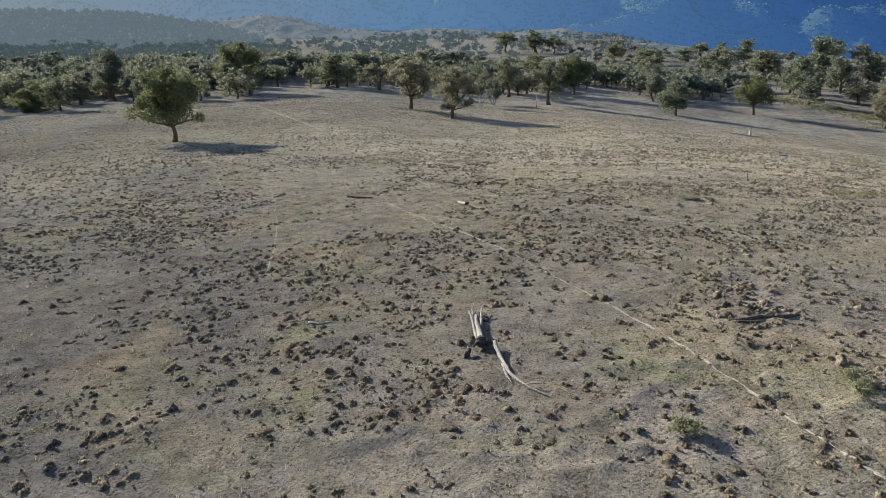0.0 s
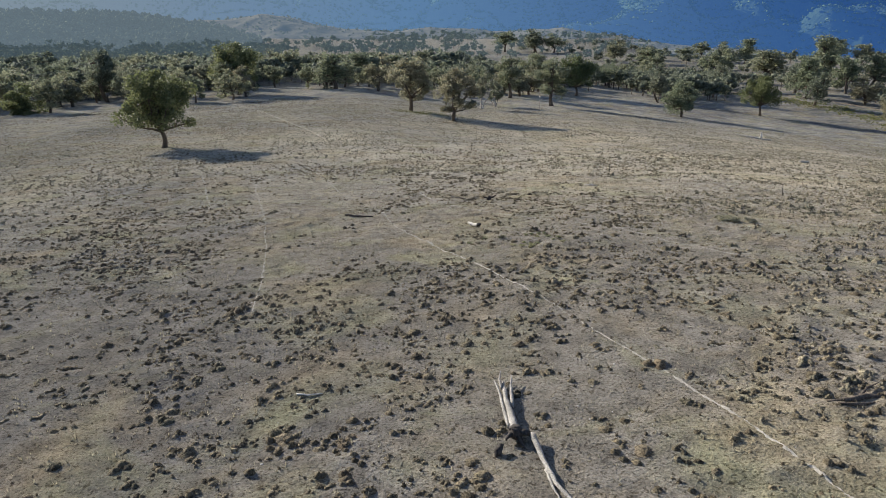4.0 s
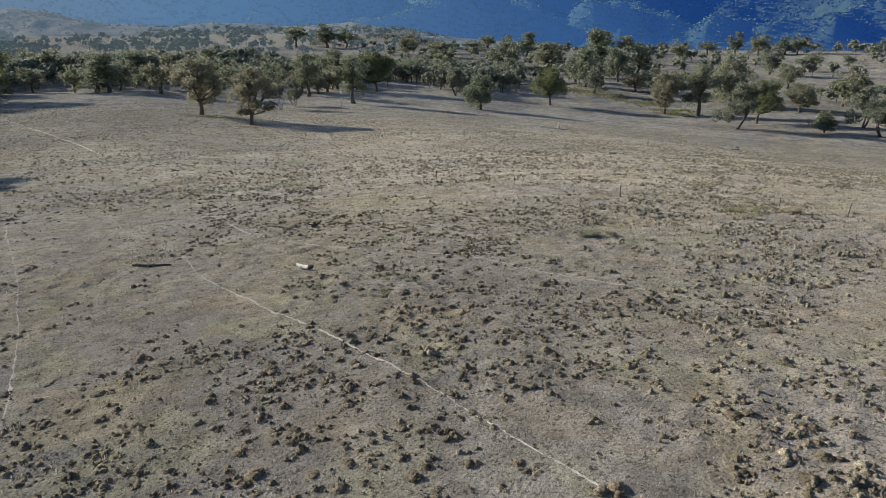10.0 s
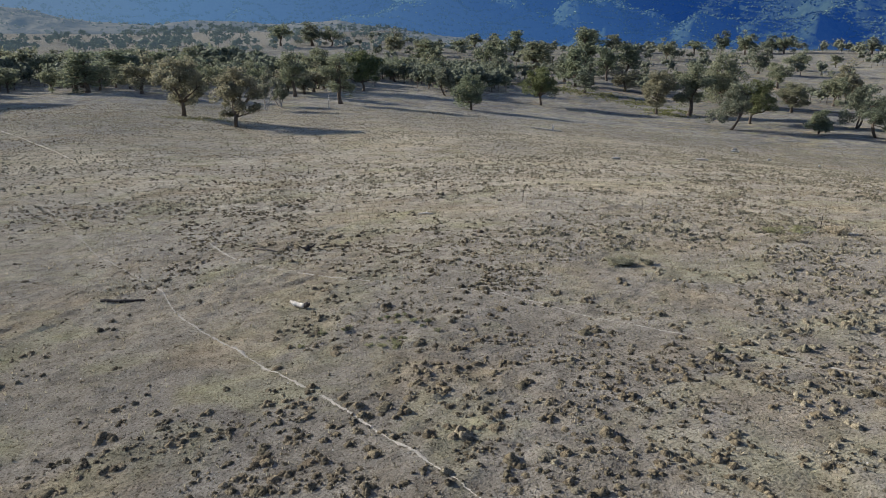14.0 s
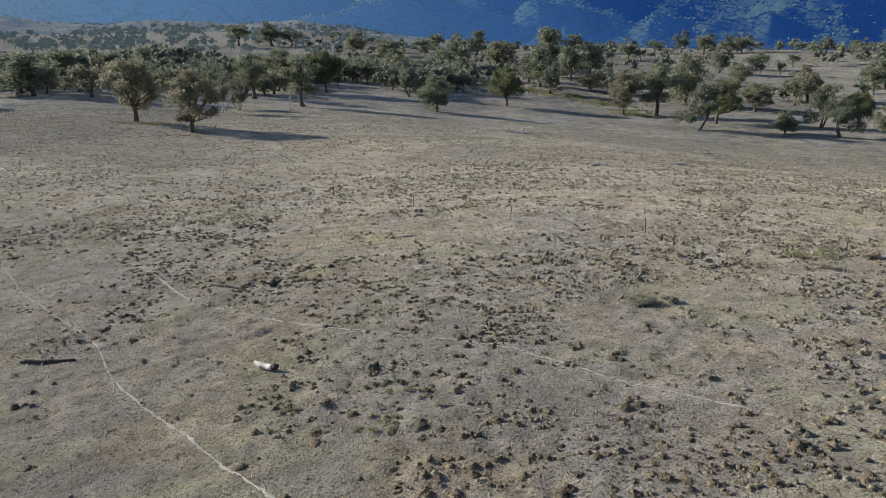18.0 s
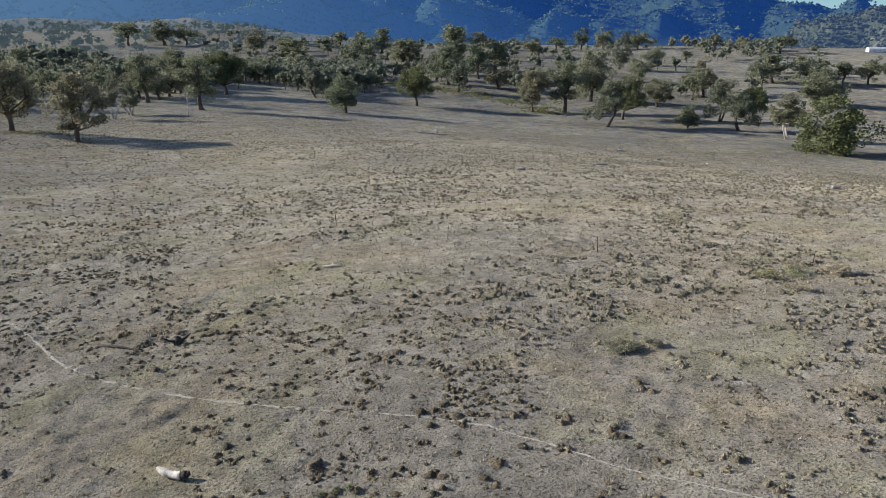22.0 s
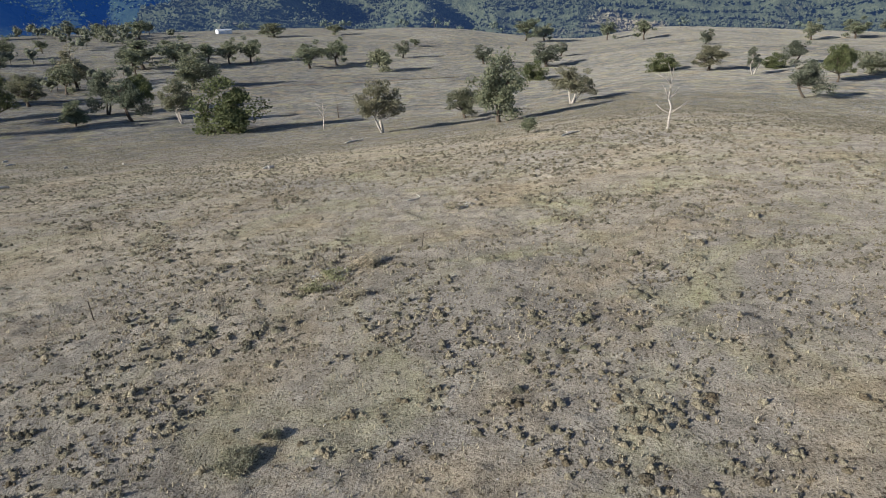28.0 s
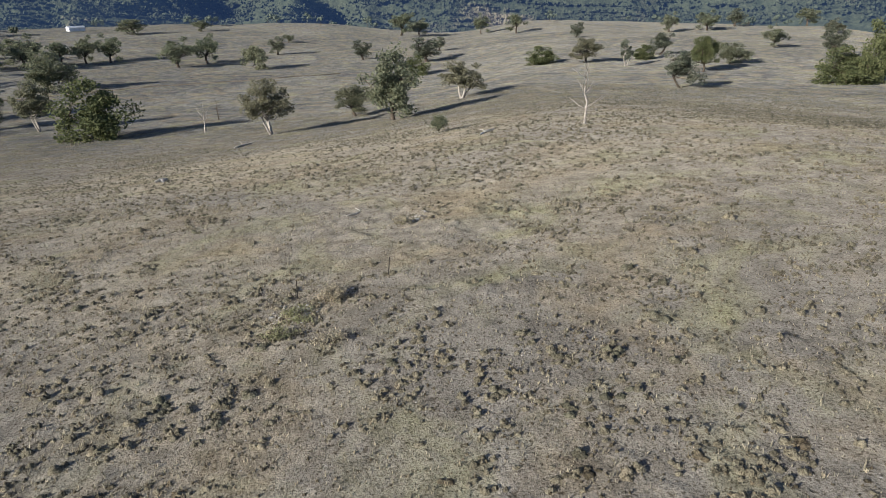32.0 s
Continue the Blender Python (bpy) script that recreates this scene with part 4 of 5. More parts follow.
ribbon("path_short", "short faint sheep track in dry grass", ((-43, 126), (-40.2, 119.2), (-33.7, 101.3), (-30, 92)), 0.32, TRAIL, 4, broken=0.45)
ribbon("path_far", "pale vehicle track curving over a paddock", ((-150, 400), (-131, 371), (-82.6, 296.8), (-56.2, 243.2), (-38.8, 202.8), (-30, 180)), 0.6, TRAIL, 5, lift=0.12, step=1.5, broken=0.54)
ribbon("creek_bank", "eroded bare creek bank below the slope", ((240, 520), (262, 459), (306, 384), (388, 268), (428, 203), (470, 150)), 3.2, BARE, 7, lift=0.5, step=2.5, broken=0.5)


# ---- fallen timber ----
def timber(name, label, material, pieces, category="log", seed=0, dark=None):
    """Fallen wood. pieces: (part name, [(x, y, lift), ...], [radius, ...])"""
    x0, y0 = pieces[0][1][0][:2]
    base = Vector(on_land(x0, y0))
    ob = thing(name, label, category, at=base)
    rng = np.random.default_rng(seed)
    for k, (kind, line, radii) in enumerate(pieces):
        pts = np.array([np.array(on_land(x, y, z)) - base for x, y, z in line])
        n = max(7, 3 * len(pts))
        at = np.linspace(0, len(pts) - 1, n)
        fine = np.stack([np.interp(at, range(len(pts)), pts[:, c]) for c in range(3)], -1) + rng.normal(0, 0.012, (n, 3))
        rad = np.interp(at, range(len(radii)), radii) * rng.uniform(0.88, 1.12, n)
        s = Soup()
        tube(s, fine, rad, 9, rng, 0.10)
        part_mesh(kind, s.mesh(kind, dark if (dark and k == len(pieces) - 1) else material, True), ob)
    return ob


timber("fallen_log", "long weathered grey split log on dry ground", GREY_WOOD, (
    ("trunk", ((2.02, 32.4, 0.30), (1.98, 33.4, 0.25), (1.92, 34.8, 0.2), (1.86, 36.0, 0.17), (1.90, 37.0, 0.16)), (0.20, 0.165, 0.13, 0.10, 0.04)),
    ("split_side", ((1.80, 32.9, 0.24), (1.72, 34.2, 0.18), (1.66, 35.6, 0.2), (1.50, 36.9, 0.26)), (0.08, 0.09, 0.075, 0.03)),
    ("splinter", ((2.12, 34.6, 0.16), (2.16, 35.8, 0.18), (2.28, 37.2, 0.34)), (0.09, 0.08, 0.025)),
    ("limb", ((1.78, 36.2, 0.2), (1.72, 36.9, 0.32), (1.80, 37.6, 0.46)), (0.07, 0.05, 0.02))), seed=1)
timber("tree_stump", "dark hollow uprooted stump of a fallen log", DARK_WOOD, (
    ("crown", ((2.0, 32.62, 0.28), (2.0, 32.25, 0.34), (2.02, 32.0, 0.30)), (0.19, 0.31, 0.20)),
    ("root", ((2.0, 32.2, 0.3), (1.75, 32.0, 0.42), (1.58, 31.95, 0.2)), (0.13, 0.10, 0.04)),
    ("root", ((2.05, 32.2, 0.3), (2.35, 32.05, 0.46), (2.55, 32.0, 0.25)), (0.14, 0.11, 0.05)),
    ("root", ((2.0, 32.1, 0.4), (1.9, 31.95, 0.62), (1.8, 31.9, 0.74)), (0.11, 0.07, 0.03)),
    ("root", ((2.1, 32.1, 0.2), (2.2, 31.8, 0.14), (2.3, 31.5, 0.02)), (0.12, 0.08, 0.03))), category="stump", seed=41)
timber("fallen_branch", "curved bleached branch lying beside a log", GREY_WOOD, (
    ("branch", ((2.66, 32.0, 0.35), (2.80, 31.1, 0.15), (2.95, 30.0, 0.12), (3.25, 28.6, 0.10), (3.75, 27.6, 0.08), (4.7, 26.5, 0.03)), (0.12, 0.12, 0.10, 0.085, 0.055, 0.015)),
    ("side_branch", ((2.90, 29.9, 0.1), (3.0, 28.9, 0.07), (3.2, 28.0, 0.04)), (0.07, 0.055, 0.015)),
    ("twig", ((3.6, 27.7, 0.1), (4.2, 27.5, 0.2), (4.6, 27.5, 0.25)), (0.04, 0.03, 0.012))), seed=2)
timber("log_stub", "short dark broken stump near a log", DARK_WOOD, (("stub", ((1.2, 31.2, 0.0), (1.22, 31.25, 0.18), (1.35, 31.5, 0.3)), (0.16, 0.15, 0.10)),), seed=3)
timber("dark_log", "dark grey rotten log broken up among tussocks", BARK, (
    ("trunk", ((15.2, 33.6, 0.04), (16.1, 33.55, 0.07), (17.0, 33.85, 0.06), (17.6, 33.8, 0.03)), (0.05, 0.12, 0.13, 0.06)),
    ("trunk_end", ((17.8, 33.9, 0.05), (18.4, 33.8, 0.07), (19.1, 33.95, 0.03)), (0.10, 0.11, 0.04)),
    ("branch", ((16.6, 33.7, 0.10), (17.3, 34.4, 0.16), (18.1, 34.8, 0.10)), (0.06, 0.045, 0.015)),
    ("slab", ((15.5, 33.2, 0.03), (16.3, 33.15, 0.05), (17.0, 33.3, 0.02)), (0.04, 0.08, 0.03))), seed=4)
timber("pale_log", "short thick bleached log with dark end", PALE_WOOD, (
    ("trunk", ((1.6, 73.1, 0.30), (1.8, 72.8, 0.2), (2.15, 72.4, 0.18), (2.5, 72.0, 0.25)), (0.09, 0.16, 0.17, 0.18)),
    ("charred_end", ((2.46, 72.04, 0.24), (2.62, 71.86, 0.28), (2.68, 71.8, 0.42)), (0.185, 0.18, 0.10))), seed=5, dark=DARK_WOOD)
timber("dark_pole", "dark thin fallen trunk on bare ground", DARK_WOOD, (("trunk", ((-11.6, 81.1, 0.08), (-10.2, 80.5, 0.1), (-8.4, 79.8, 0.06)), (0.13, 0.12, 0.07)),), seed=6)
timber("dark_pole", "dark thin fallen trunk beside a stump", DARK_WOOD, (("trunk", ((0.2, 91.9, 0.06), (1.4, 90.5, 0.08), (2.6, 89.2, 0.05)), (0.10, 0.10, 0.05)),), seed=7)
timber("root_stump", "dark upturned stump with broken roots", DARK_WOOD, (
    ("stump", ((4.7, 88.8, -0.05), (4.75, 88.85, 0.35), (4.7, 88.9, 0.5)), (0.28, 0.22, 0.1)),
    ("root", ((4.7, 88.8, 0.2), (5.2, 88.6, 0.4), (5.5, 88.5, 0.6)), (0.12, 0.08, 0.03)),
    ("root", ((4.7, 88.8, 0.2), (4.2, 88.9, 0.35), (3.9, 89.0, 0.55)), (0.11, 0.07, 0.03))), seed=8)
timber("pale_branch", "bleached branch lying flat in dry grass", PALE_WOOD, (("branch", ((18.4, 99.7, 0.08), (19.1, 99.2, 0.12), (19.9, 98.9, 0.06)), (0.07, 0.11, 0.05)), ("twig", ((19.1, 99.2, 0.1), (19.4, 99.8, 0.2)), (0.05, 0.02))), seed=9)
timber("pale_branch", "bleached forked branch on grazed pasture", PALE_WOOD, (("branch", ((69.1, 75.6, 0.06), (70.1, 74.8, 0.1), (71.6, 74.2, 0.06)), (0.05, 0.08, 0.04)), ("twig", ((70.6, 74.6, 0.1), (71.6, 75.2, 0.25)), (0.05, 0.02))), seed=10)
timber("pale_branch", "bleached thin branch beside short grass", PALE_WOOD, (("branch", ((-8.0, 37.5, 0.05), (-7.4, 37.3, 0.07), (-6.7, 37.5, 0.04)), (0.04, 0.05, 0.02)),), seed=11)
for k, (x, y, long, way) in enumerate(((73.6, 148.2, 2.2, 0.2), (105.1, 161.4, 2.8, -0.5), (155.4, 209, 3.6, 0.1), (110.7, 111.3, 2.4, 0.4), (151, 171, 3.4, 0.7), (144.2, 181.9, 2.0, 0.3), (112.8, 112.6, 2.6, -0.3), (165, 220, 2.6, 0.3))):
    dx, dy = math.cos(way) * long / 2, math.sin(way) * long / 2
    timber("pale_log", "bleached fallen log on grazed slope", PALE_WOOD, (("trunk", ((x - dx, y - dy, 0.16), (x, y, 0.28), (x + dx, y + dy, 0.2)), (0.16, 0.27, 0.17)), ("branch", ((x, y, 0.2), (x + dx * 0.6, y + dy * 0.3 + 0.6, 0.5)), (0.1, 0.03))), seed=20 + k)
timber("branching_log", "pale fallen tree with broken branches on a slope", PALE_WOOD, (
    ("trunk", ((190, 127.5, 0.2), (194, 126.5, 0.35), (199, 125.5, 0.3)), (0.18, 0.3, 0.14)),
    ("branch", ((194, 126.5, 0.4), (196.5, 128.2, 1.2)), (0.14, 0.04)),
    ("branch", ((196, 126, 0.4), (198.5, 123.5, 0.9)), (0.12, 0.04))), seed=30)
timber("branching_log", "pale heap of fallen limbs near a bush", PALE_WOOD, (
    ("trunk", ((117.5, 63.0, 0.1), (121.7, 61.9, 0.2), (126, 60.6, 0.1)), (0.12, 0.2, 0.1)),
    ("branch", ((121.7, 61.9, 0.2), (124, 63.2, 0.6)), (0.1, 0.03)),
    ("branch", ((119.5, 62.4, 0.2), (121, 60.2, 0.4)), (0.09, 0.03))), seed=31)
timber("dead_stump", "pale broken stump with a fallen limb", PALE_WOOD, (
    ("stump", ((113.3, 254.8, -0.2), (113.4, 254.8, 1.2), (113.2, 254.9, 2.6)), (0.55, 0.40, 0.18)),
    ("limb", ((112.8, 254.6, 0.3), (109, 255.8, 0.5), (104, 257.5, 0.9)), (0.3, 0.22, 0.06)),
    ("limb", ((113.8, 254.6, 0.2), (117, 253.5, 0.3)), (0.25, 0.08))), category="stump", seed=32)


# ---- dead trees ----
def dead_tree(name, label, x, y, tall, seed, material):
    rng = np.random.default_rng(seed)
    ob = thing(name, label, "dead tree", at=on_land(x, y))
    k = np.linspace(0, 1, 9)
    bend = np.cumsum(rng.normal(0, 0.017, (9, 2)), axis=0) * tall
    path = np.column_stack([bend[:, 0], bend[:, 1], k * tall - 0.3 * (k == 0)])
    s = Soup()
    tube(s, path, tall * (0.024 - 0.021 * k), 7, rng, 0.08)
    part_mesh("trunk", s.mesh("trunk", material, True), ob)
    for b in range(12):
        i = int(rng.integers(2, 8))
        a, long = rng.uniform(0, 6.28), tall * rng.uniform(0.12, 0.30)
        d = np.array([math.cos(a), math.sin(a), rng.uniform(0.3, 1.0)])
        s = Soup()
        tube(s, [path[i], path[i] + d * long * 0.5 + rng.normal(0, 0.04, 3) * long, path[i] + d * long + (0, 0, 0.12 * long)], np.array([0.009, 0.006, 0.002]) * tall, 5)
        tube(s, [path[i] + d * long * 0.5, path[i] + d * long * 0.75 + rng.normal(0, 0.2, 3) * long], np.array([0.005, 0.0015]) * tall, 4)
        part_mesh("branch", s.mesh("branch", material, True), ob)
    return ob


dead_tree("dead_tree", "slender bleached dead tree with bare twigs", 119.3, 47.0, 9.4, 3, PALE_BARK)
dead_tree("dead_tree", "short broken pale dead tree beside shade", 250, 158.5, 11.0, 5, PALE_BARK)
dead_tree("dead_tree", "small dark dead tree with thin branches", 290, 167.5, 9.0, 6, BARK)
dead_tree("dead_tree", "bare grey dead tree among live eucalypts", 44.0, 330.0, 9.0, 7, PALE_BARK)


# ---- fence line of steel stakes ----
def fence_stake(x, y, tall, lean):
    ob = thing("fence_stake", "thin rusty steel fence stake without wire", "fence stake", "old fence line", on_land(x, y), 0.4)
    bm = bmesh.new()
    for size, off in (((0.055, 0.012, tall), (0, 0)), ((0.012, 0.045, tall), (0, 0.026))):
        r = bmesh.ops.create_cube(bm, size=1.0)
        bmesh.ops.scale(bm, vec=size, verts=r["verts"])
        bmesh.ops.translate(bm, vec=(off[0], off[1], tall / 2 - 0.1), verts=r["verts"])
    bmesh.ops.rotate(bm, cent=(0, 0, 0), matrix=Matrix.Rotation(lean, 3, "X"), verts=bm.verts)
    part("stake", bm, DARK_WOOD, ob)
    bm = bmesh.new()
    r = bmesh.ops.create_cone(bm, cap_ends=True, segments=7, radius1=0.16, radius2=0.05, depth=0.08)
    bmesh.ops.translate(bm, vec=(0, 0, 0.02), verts=bm.verts)
    part("earth_collar", bm, BARE, ob)


for k, (x, y) in enumerate(((5.7, 161.7), (12.0, 146.5), (18.7, 131.1), (25.7, 116.1), (31.7, 101.0), (39.9, 88.6), (50.2, 75.4), (53.2, 69.9))):
    fence_stake(x, y, 1.35 + 0.1 * (k % 3), 0.05 * ((k * 7) % 5 - 2))


# ---- shed ----
def shed(x, y, turn, long, deep, tall):
    ob = thing("farm_shed", "long white sheet-metal farm shed on a far rise", "shed", at=on_land(x, y, -0.3), turn=turn)
    bm = bmesh.new()
    r = bmesh.ops.create_cube(bm, size=1.0)
    bmesh.ops.scale(bm, vec=(long, deep, tall), verts=r["verts"])
    bmesh.ops.translate(bm, vec=(0, 0, tall / 2), verts=bm.verts)
    part("wall", bm, SHED_WALL, ob)
    bm = bmesh.new()
    h, e = 1.6, 0.5
    p = [bm.verts.new(v) for v in ((-long / 2 - e, -deep / 2 - e, tall + 0.02), (long / 2 + e, -deep / 2 - e, tall + 0.02), (long / 2 + e, deep / 2 + e, tall + 0.02), (-long / 2 - e, deep / 2 + e, tall + 0.02), (-long / 2 - e, 0, tall + h), (long / 2 + e, 0, tall + h))]
    for f in ((0, 1, 5, 4), (2, 3, 4, 5), (0, 4, 3), (1, 2, 5), (3, 2, 1, 0)):
        bm.faces.new([p[i] for i in f])
    part("roof", bm, SHED_ROOF, ob)
    for k in range(4):
        bm = bmesh.new()
        r = bmesh.ops.create_cube(bm, size=1.0)
        bmesh.ops.scale(bm, vec=(0.3, 0.3, tall), verts=r["verts"])
        bmesh.ops.translate(bm, vec=(long * (k / 3 - 0.5), -deep / 2 - 0.1, tall / 2), verts=bm.verts)
        part("corner_post", bm, SHED_ROOF, ob)
    return ob


shed(763, 486, radians(-33), 17, 7, 3.8)


# ---- shrubs ----
def shrub(label, x, y, wide, tall, seed, leafy, name="shrub", leaves=240, leaf=0.07):
    rng = np.random.default_rng(seed)
    ob = thing(name, label, "shrub", at=on_land(x, y))
    wood, crown = Soup(), Soup()
    tips = []
    for k in range(14):
        a, r = rng.uniform(0, 6.28), wide / 2 * rng.uniform(0.25, 0.95)
        tip = np.array([math.cos(a) * r, math.sin(a) * r, tall * rng.uniform(0.35, 0.95)])
        tube(wood, [(0, 0, -0.05), tip * (0.45, 0.45, 0.55), tip], np.array([0.022, 0.014, 0.005]) * max(0.6, tall), 4)
        tips.append(tip)
    for tip in tips:
        n = leaves // 14
        c = tip + rng.normal(size=(n, 3)) * (wide * 0.11, wide * 0.11, tall * 0.13)
        c[:, 2] = np.abs(c[:, 2])
        a, b = rng.normal(size=(n, 3)), rng.normal(size=(n, 3))
        a *= (leaf * rng.uniform(0.7, 1.5, n) / np.linalg.norm(a, axis=1))[:, None]
        b *= (leaf * 0.6 / np.linalg.norm(b, axis=1))[:, None]
        crown.add(np.stack([c + a, c + b, c - a, c - b], 1).reshape(-1, 3), np.arange(4 * n).reshape(-1, 4))
    part_mesh("stalk", wood.mesh("stalk", BARK), ob)
    part_mesh("foliage", crown.mesh("foliage", leafy), ob)
    return ob


shrub("yellow-green low shrub on bare pasture", 9.3, 22.9, 1.1, 0.42, 1, HERB, leaves=1500, leaf=0.05)
shrub("yellow-green low shrub in dry grass", 17.8, 26.3, 1.1, 0.5, 2, HERB, leaves=420)
shrub("yellow-green low shrub in dry grass", 17.2, 24.9, 1.0, 0.4, 3, HERB, leaves=420)
shrub("straw-coloured woody weed clump on bare soil", 26.1, 70.6, 1.8, 0.34, 4, STRAW, leaves=2600, leaf=0.06)
shrub("straw-coloured weed clump beside a shrub", 28.0, 70.3, 1.0, 0.4, 5, STRAW, leaves=900, leaf=0.06)
shrub("straw and green weed clump on stony ground", 49.6, 73.0, 1.9, 0.6, 6, STRAW, leaves=2200, leaf=0.06)
shrub("low green weed mat on stony ground", 47.0, 74.6, 2.2, 0.45, 7, HERB, leaves=700)
shrub("low green weed mat in dry grass", 44.4, 74.9, 1.8, 0.4, 8, HERB, leaves=600)
shrub("straw weed clump in short grass", 43.2, 72.0, 1.6, 0.45, 9, STRAW, leaves=600)
shrub("round dark green bush alone on a slope", 137.4, 70.4, 3.0, 2.7, 10, LEAF, "bush", 2200, 0.14)
shrub("grey woody weed on a bare slope", 65.4, 70.2, 1.6, 0.5, 11, STRAW, leaves=500)
rng = np.random.default_rng(77)
for k in range(20):
    a, r = rng.uniform(0, 6.28), 3.4 * math.sqrt(rng.uniform(0, 1))
    shrub("grey-green thistle rosette on bare ground", 5.6 + math.cos(a) * r * 1.3, 64.6 + math.sin(a) * r, rng.uniform(0.3, 0.6), rng.uniform(0.10, 0.2), 200 + k, HERB, "thistle", 170, 0.04)

# ---- tussocks, tufts, stones ----
def tussock_shape(seed, blades=42):
    """A low broad clump about a metre across before scaling: uneven mounds that run out into the ground, fringed with short blades."""
    rng = np.random.default_rng(seed)
    v, f = [], []
    crowns = [(rng.normal(0, 0.24), rng.normal(0, 0.24), rng.uniform(0.20, 0.36), rng.uniform(0.20, 0.40)) for k in range((2, 3, 4, 3)[seed % 4])]
    for cx, cy, r0, h0 in crowns:
        base, n = len(v), 7
        for r, z in ((1.25, -0.15), (0.86, 0.55), (0.42, 0.95)):
            turn = rng.uniform(0, 1)
            v += [(cx + math.cos((k + turn) * 6.2832 / n) * r0 * r * q, cy + math.sin((k + turn) * 6.2832 / n) * r0 * r * q, h0 * z * p) for k, (q, p) in enumerate(zip(rng.uniform(0.65, 1.3, n), rng.uniform(0.6, 1.25, n)))]
        v.append((cx, cy, h0 * rng.uniform(0.8, 1.1)))
        for ring in range(2):
            for k in range(n):
                i, j = base + ring * n + k, base + ring * n + (k + 1) % n
                f += [(i, j, i + n), (j, j + n, i + n)]
        f += [(base + 2 * n + k, base + 2 * n + (k + 1) % n, base + 3 * n) for k in range(n)]
        for k in range(blades // len(crowns)):
            a, u = rng.uniform(0, 6.28), math.sqrt(rng.uniform(0, 1))
            top = h0 * (1 - 0.6 * u * u)
            foot = np.array([cx + math.cos(a) * r0 * u, cy + math.sin(a) * r0 * u, top * 0.6])
            tip = foot + np.array([math.cos(a), math.sin(a), 0]) * rng.uniform(0.04, 0.24) + rng.normal(0, 0.06, 3) + (0, 0, rng.uniform(0.0, 0.16))
            w = rng.uniform(0, 6.28)
            side = np.array([math.cos(w), math.sin(w), rng.uniform(-0.3, 0.3)]) * rng.uniform(0.02, 0.05)
            i = len(v)
            v += [foot - side, foot + side, tip]
            f.append((i, i + 1, i + 2))
    return np.array(v, float), np.array(f)


def strewn(name, label, shapes, spots, sizes, tall, seed, material, category):
    """Many alike pieces as one mesh that follows the ground."""
    rng = np.random.default_rng(seed)
    z = height(spots[:, 0], spots[:, 1])
    which = rng.integers(0, len(shapes), len(spots))
    vs, fs, base = [], [], 0
    for k, (v, f) in enumerate(shapes):
        m = which == k
        n = int(m.sum())
        if not n:
            continue
        a = rng.uniform(0, 6.28, n)
        ca, sa = np.cos(a)[:, None], np.sin(a)[:, None]
        s, h = sizes[m][:, None], (sizes[m] * tall[m])[:, None]
        out = np.stack([(v[:, 0] * ca - v[:, 1] * sa) * s + spots[m, 0][:, None], (v[:, 0] * sa + v[:, 1] * ca) * s + spots[m, 1][:, None], v[:, 2] * h + z[m][:, None]], -1)
        vs.append(out.reshape(-1, 3))
        fs.append((f[None] + len(v) * np.arange(n)[:, None, None]).reshape(-1, 3) + base)
        base += n * len(v)
    return tagged(new(name, mesh_of(name, np.concatenate(vs), np.concatenate(fs), material, True)), label, category, kind="stuff")


PATCHES = ((-34, 68, 15, 2.6), (4.5, 69, 4, 2.5), (-8, 31, 6, 1.2), (0, 47, 9, 1.3), (18, 84, 10, 1.3), (12, 92, 10, 1.0), (36, 78, 9, 1.2), (34, 56, 9, 1.2), (45, 82, 9, 1.3), (44, 84, 11, 2.2), (62, 98, 14, 1.8), (38, 74, 8, 1.2), (-14, 43, 6, 0.9), (6, 22, 9, 0.8), (24, 58, 9, 0.9), (30, 82, 10, 1.0), (17, 36, 9, 1.5), (26, 44, 10, 1.6), (12, 50, 8, 1.3), (36, 60, 9, 1.4), (22, 26, 8, 1.2))


def thickness(x, y):
    """How thickly tussocks stand: lumps of thick and thin growth and a few known thickets."""
    lumps = lambda k: 0.12 + 1.9 * np.clip(fbm(x / 2.1 + k, y / 2.1 + k, 2) - 0.30, 0, 1) ** 1.6 * 3.2
    d = np.clip((fbm(x / 13 + 5, y / 13, 3) - 0.34) * 3.0, 0.08, 1.1) * lumps(0)
    for px, py, r, more in PATCHES:
        d = d + more * 0.5 * np.exp(-((x - px) ** 2 + (y - py) ** 2) / (r * r) * 1.5) * lumps(9)
    return d


def sown(seed, count, box, scale=1.0):
    rng = np.random.default_rng(seed)
    x, y = rng.uniform(box[0], box[1], count), rng.uniform(box[2], box[3], count)
    keep = rng.uniform(0, 1.6, count) < thickness(x, y) * scale
    return np.stack([x, y], -1)[keep], rng


NEAR = [tussock_shape(k) for k in range(8)]
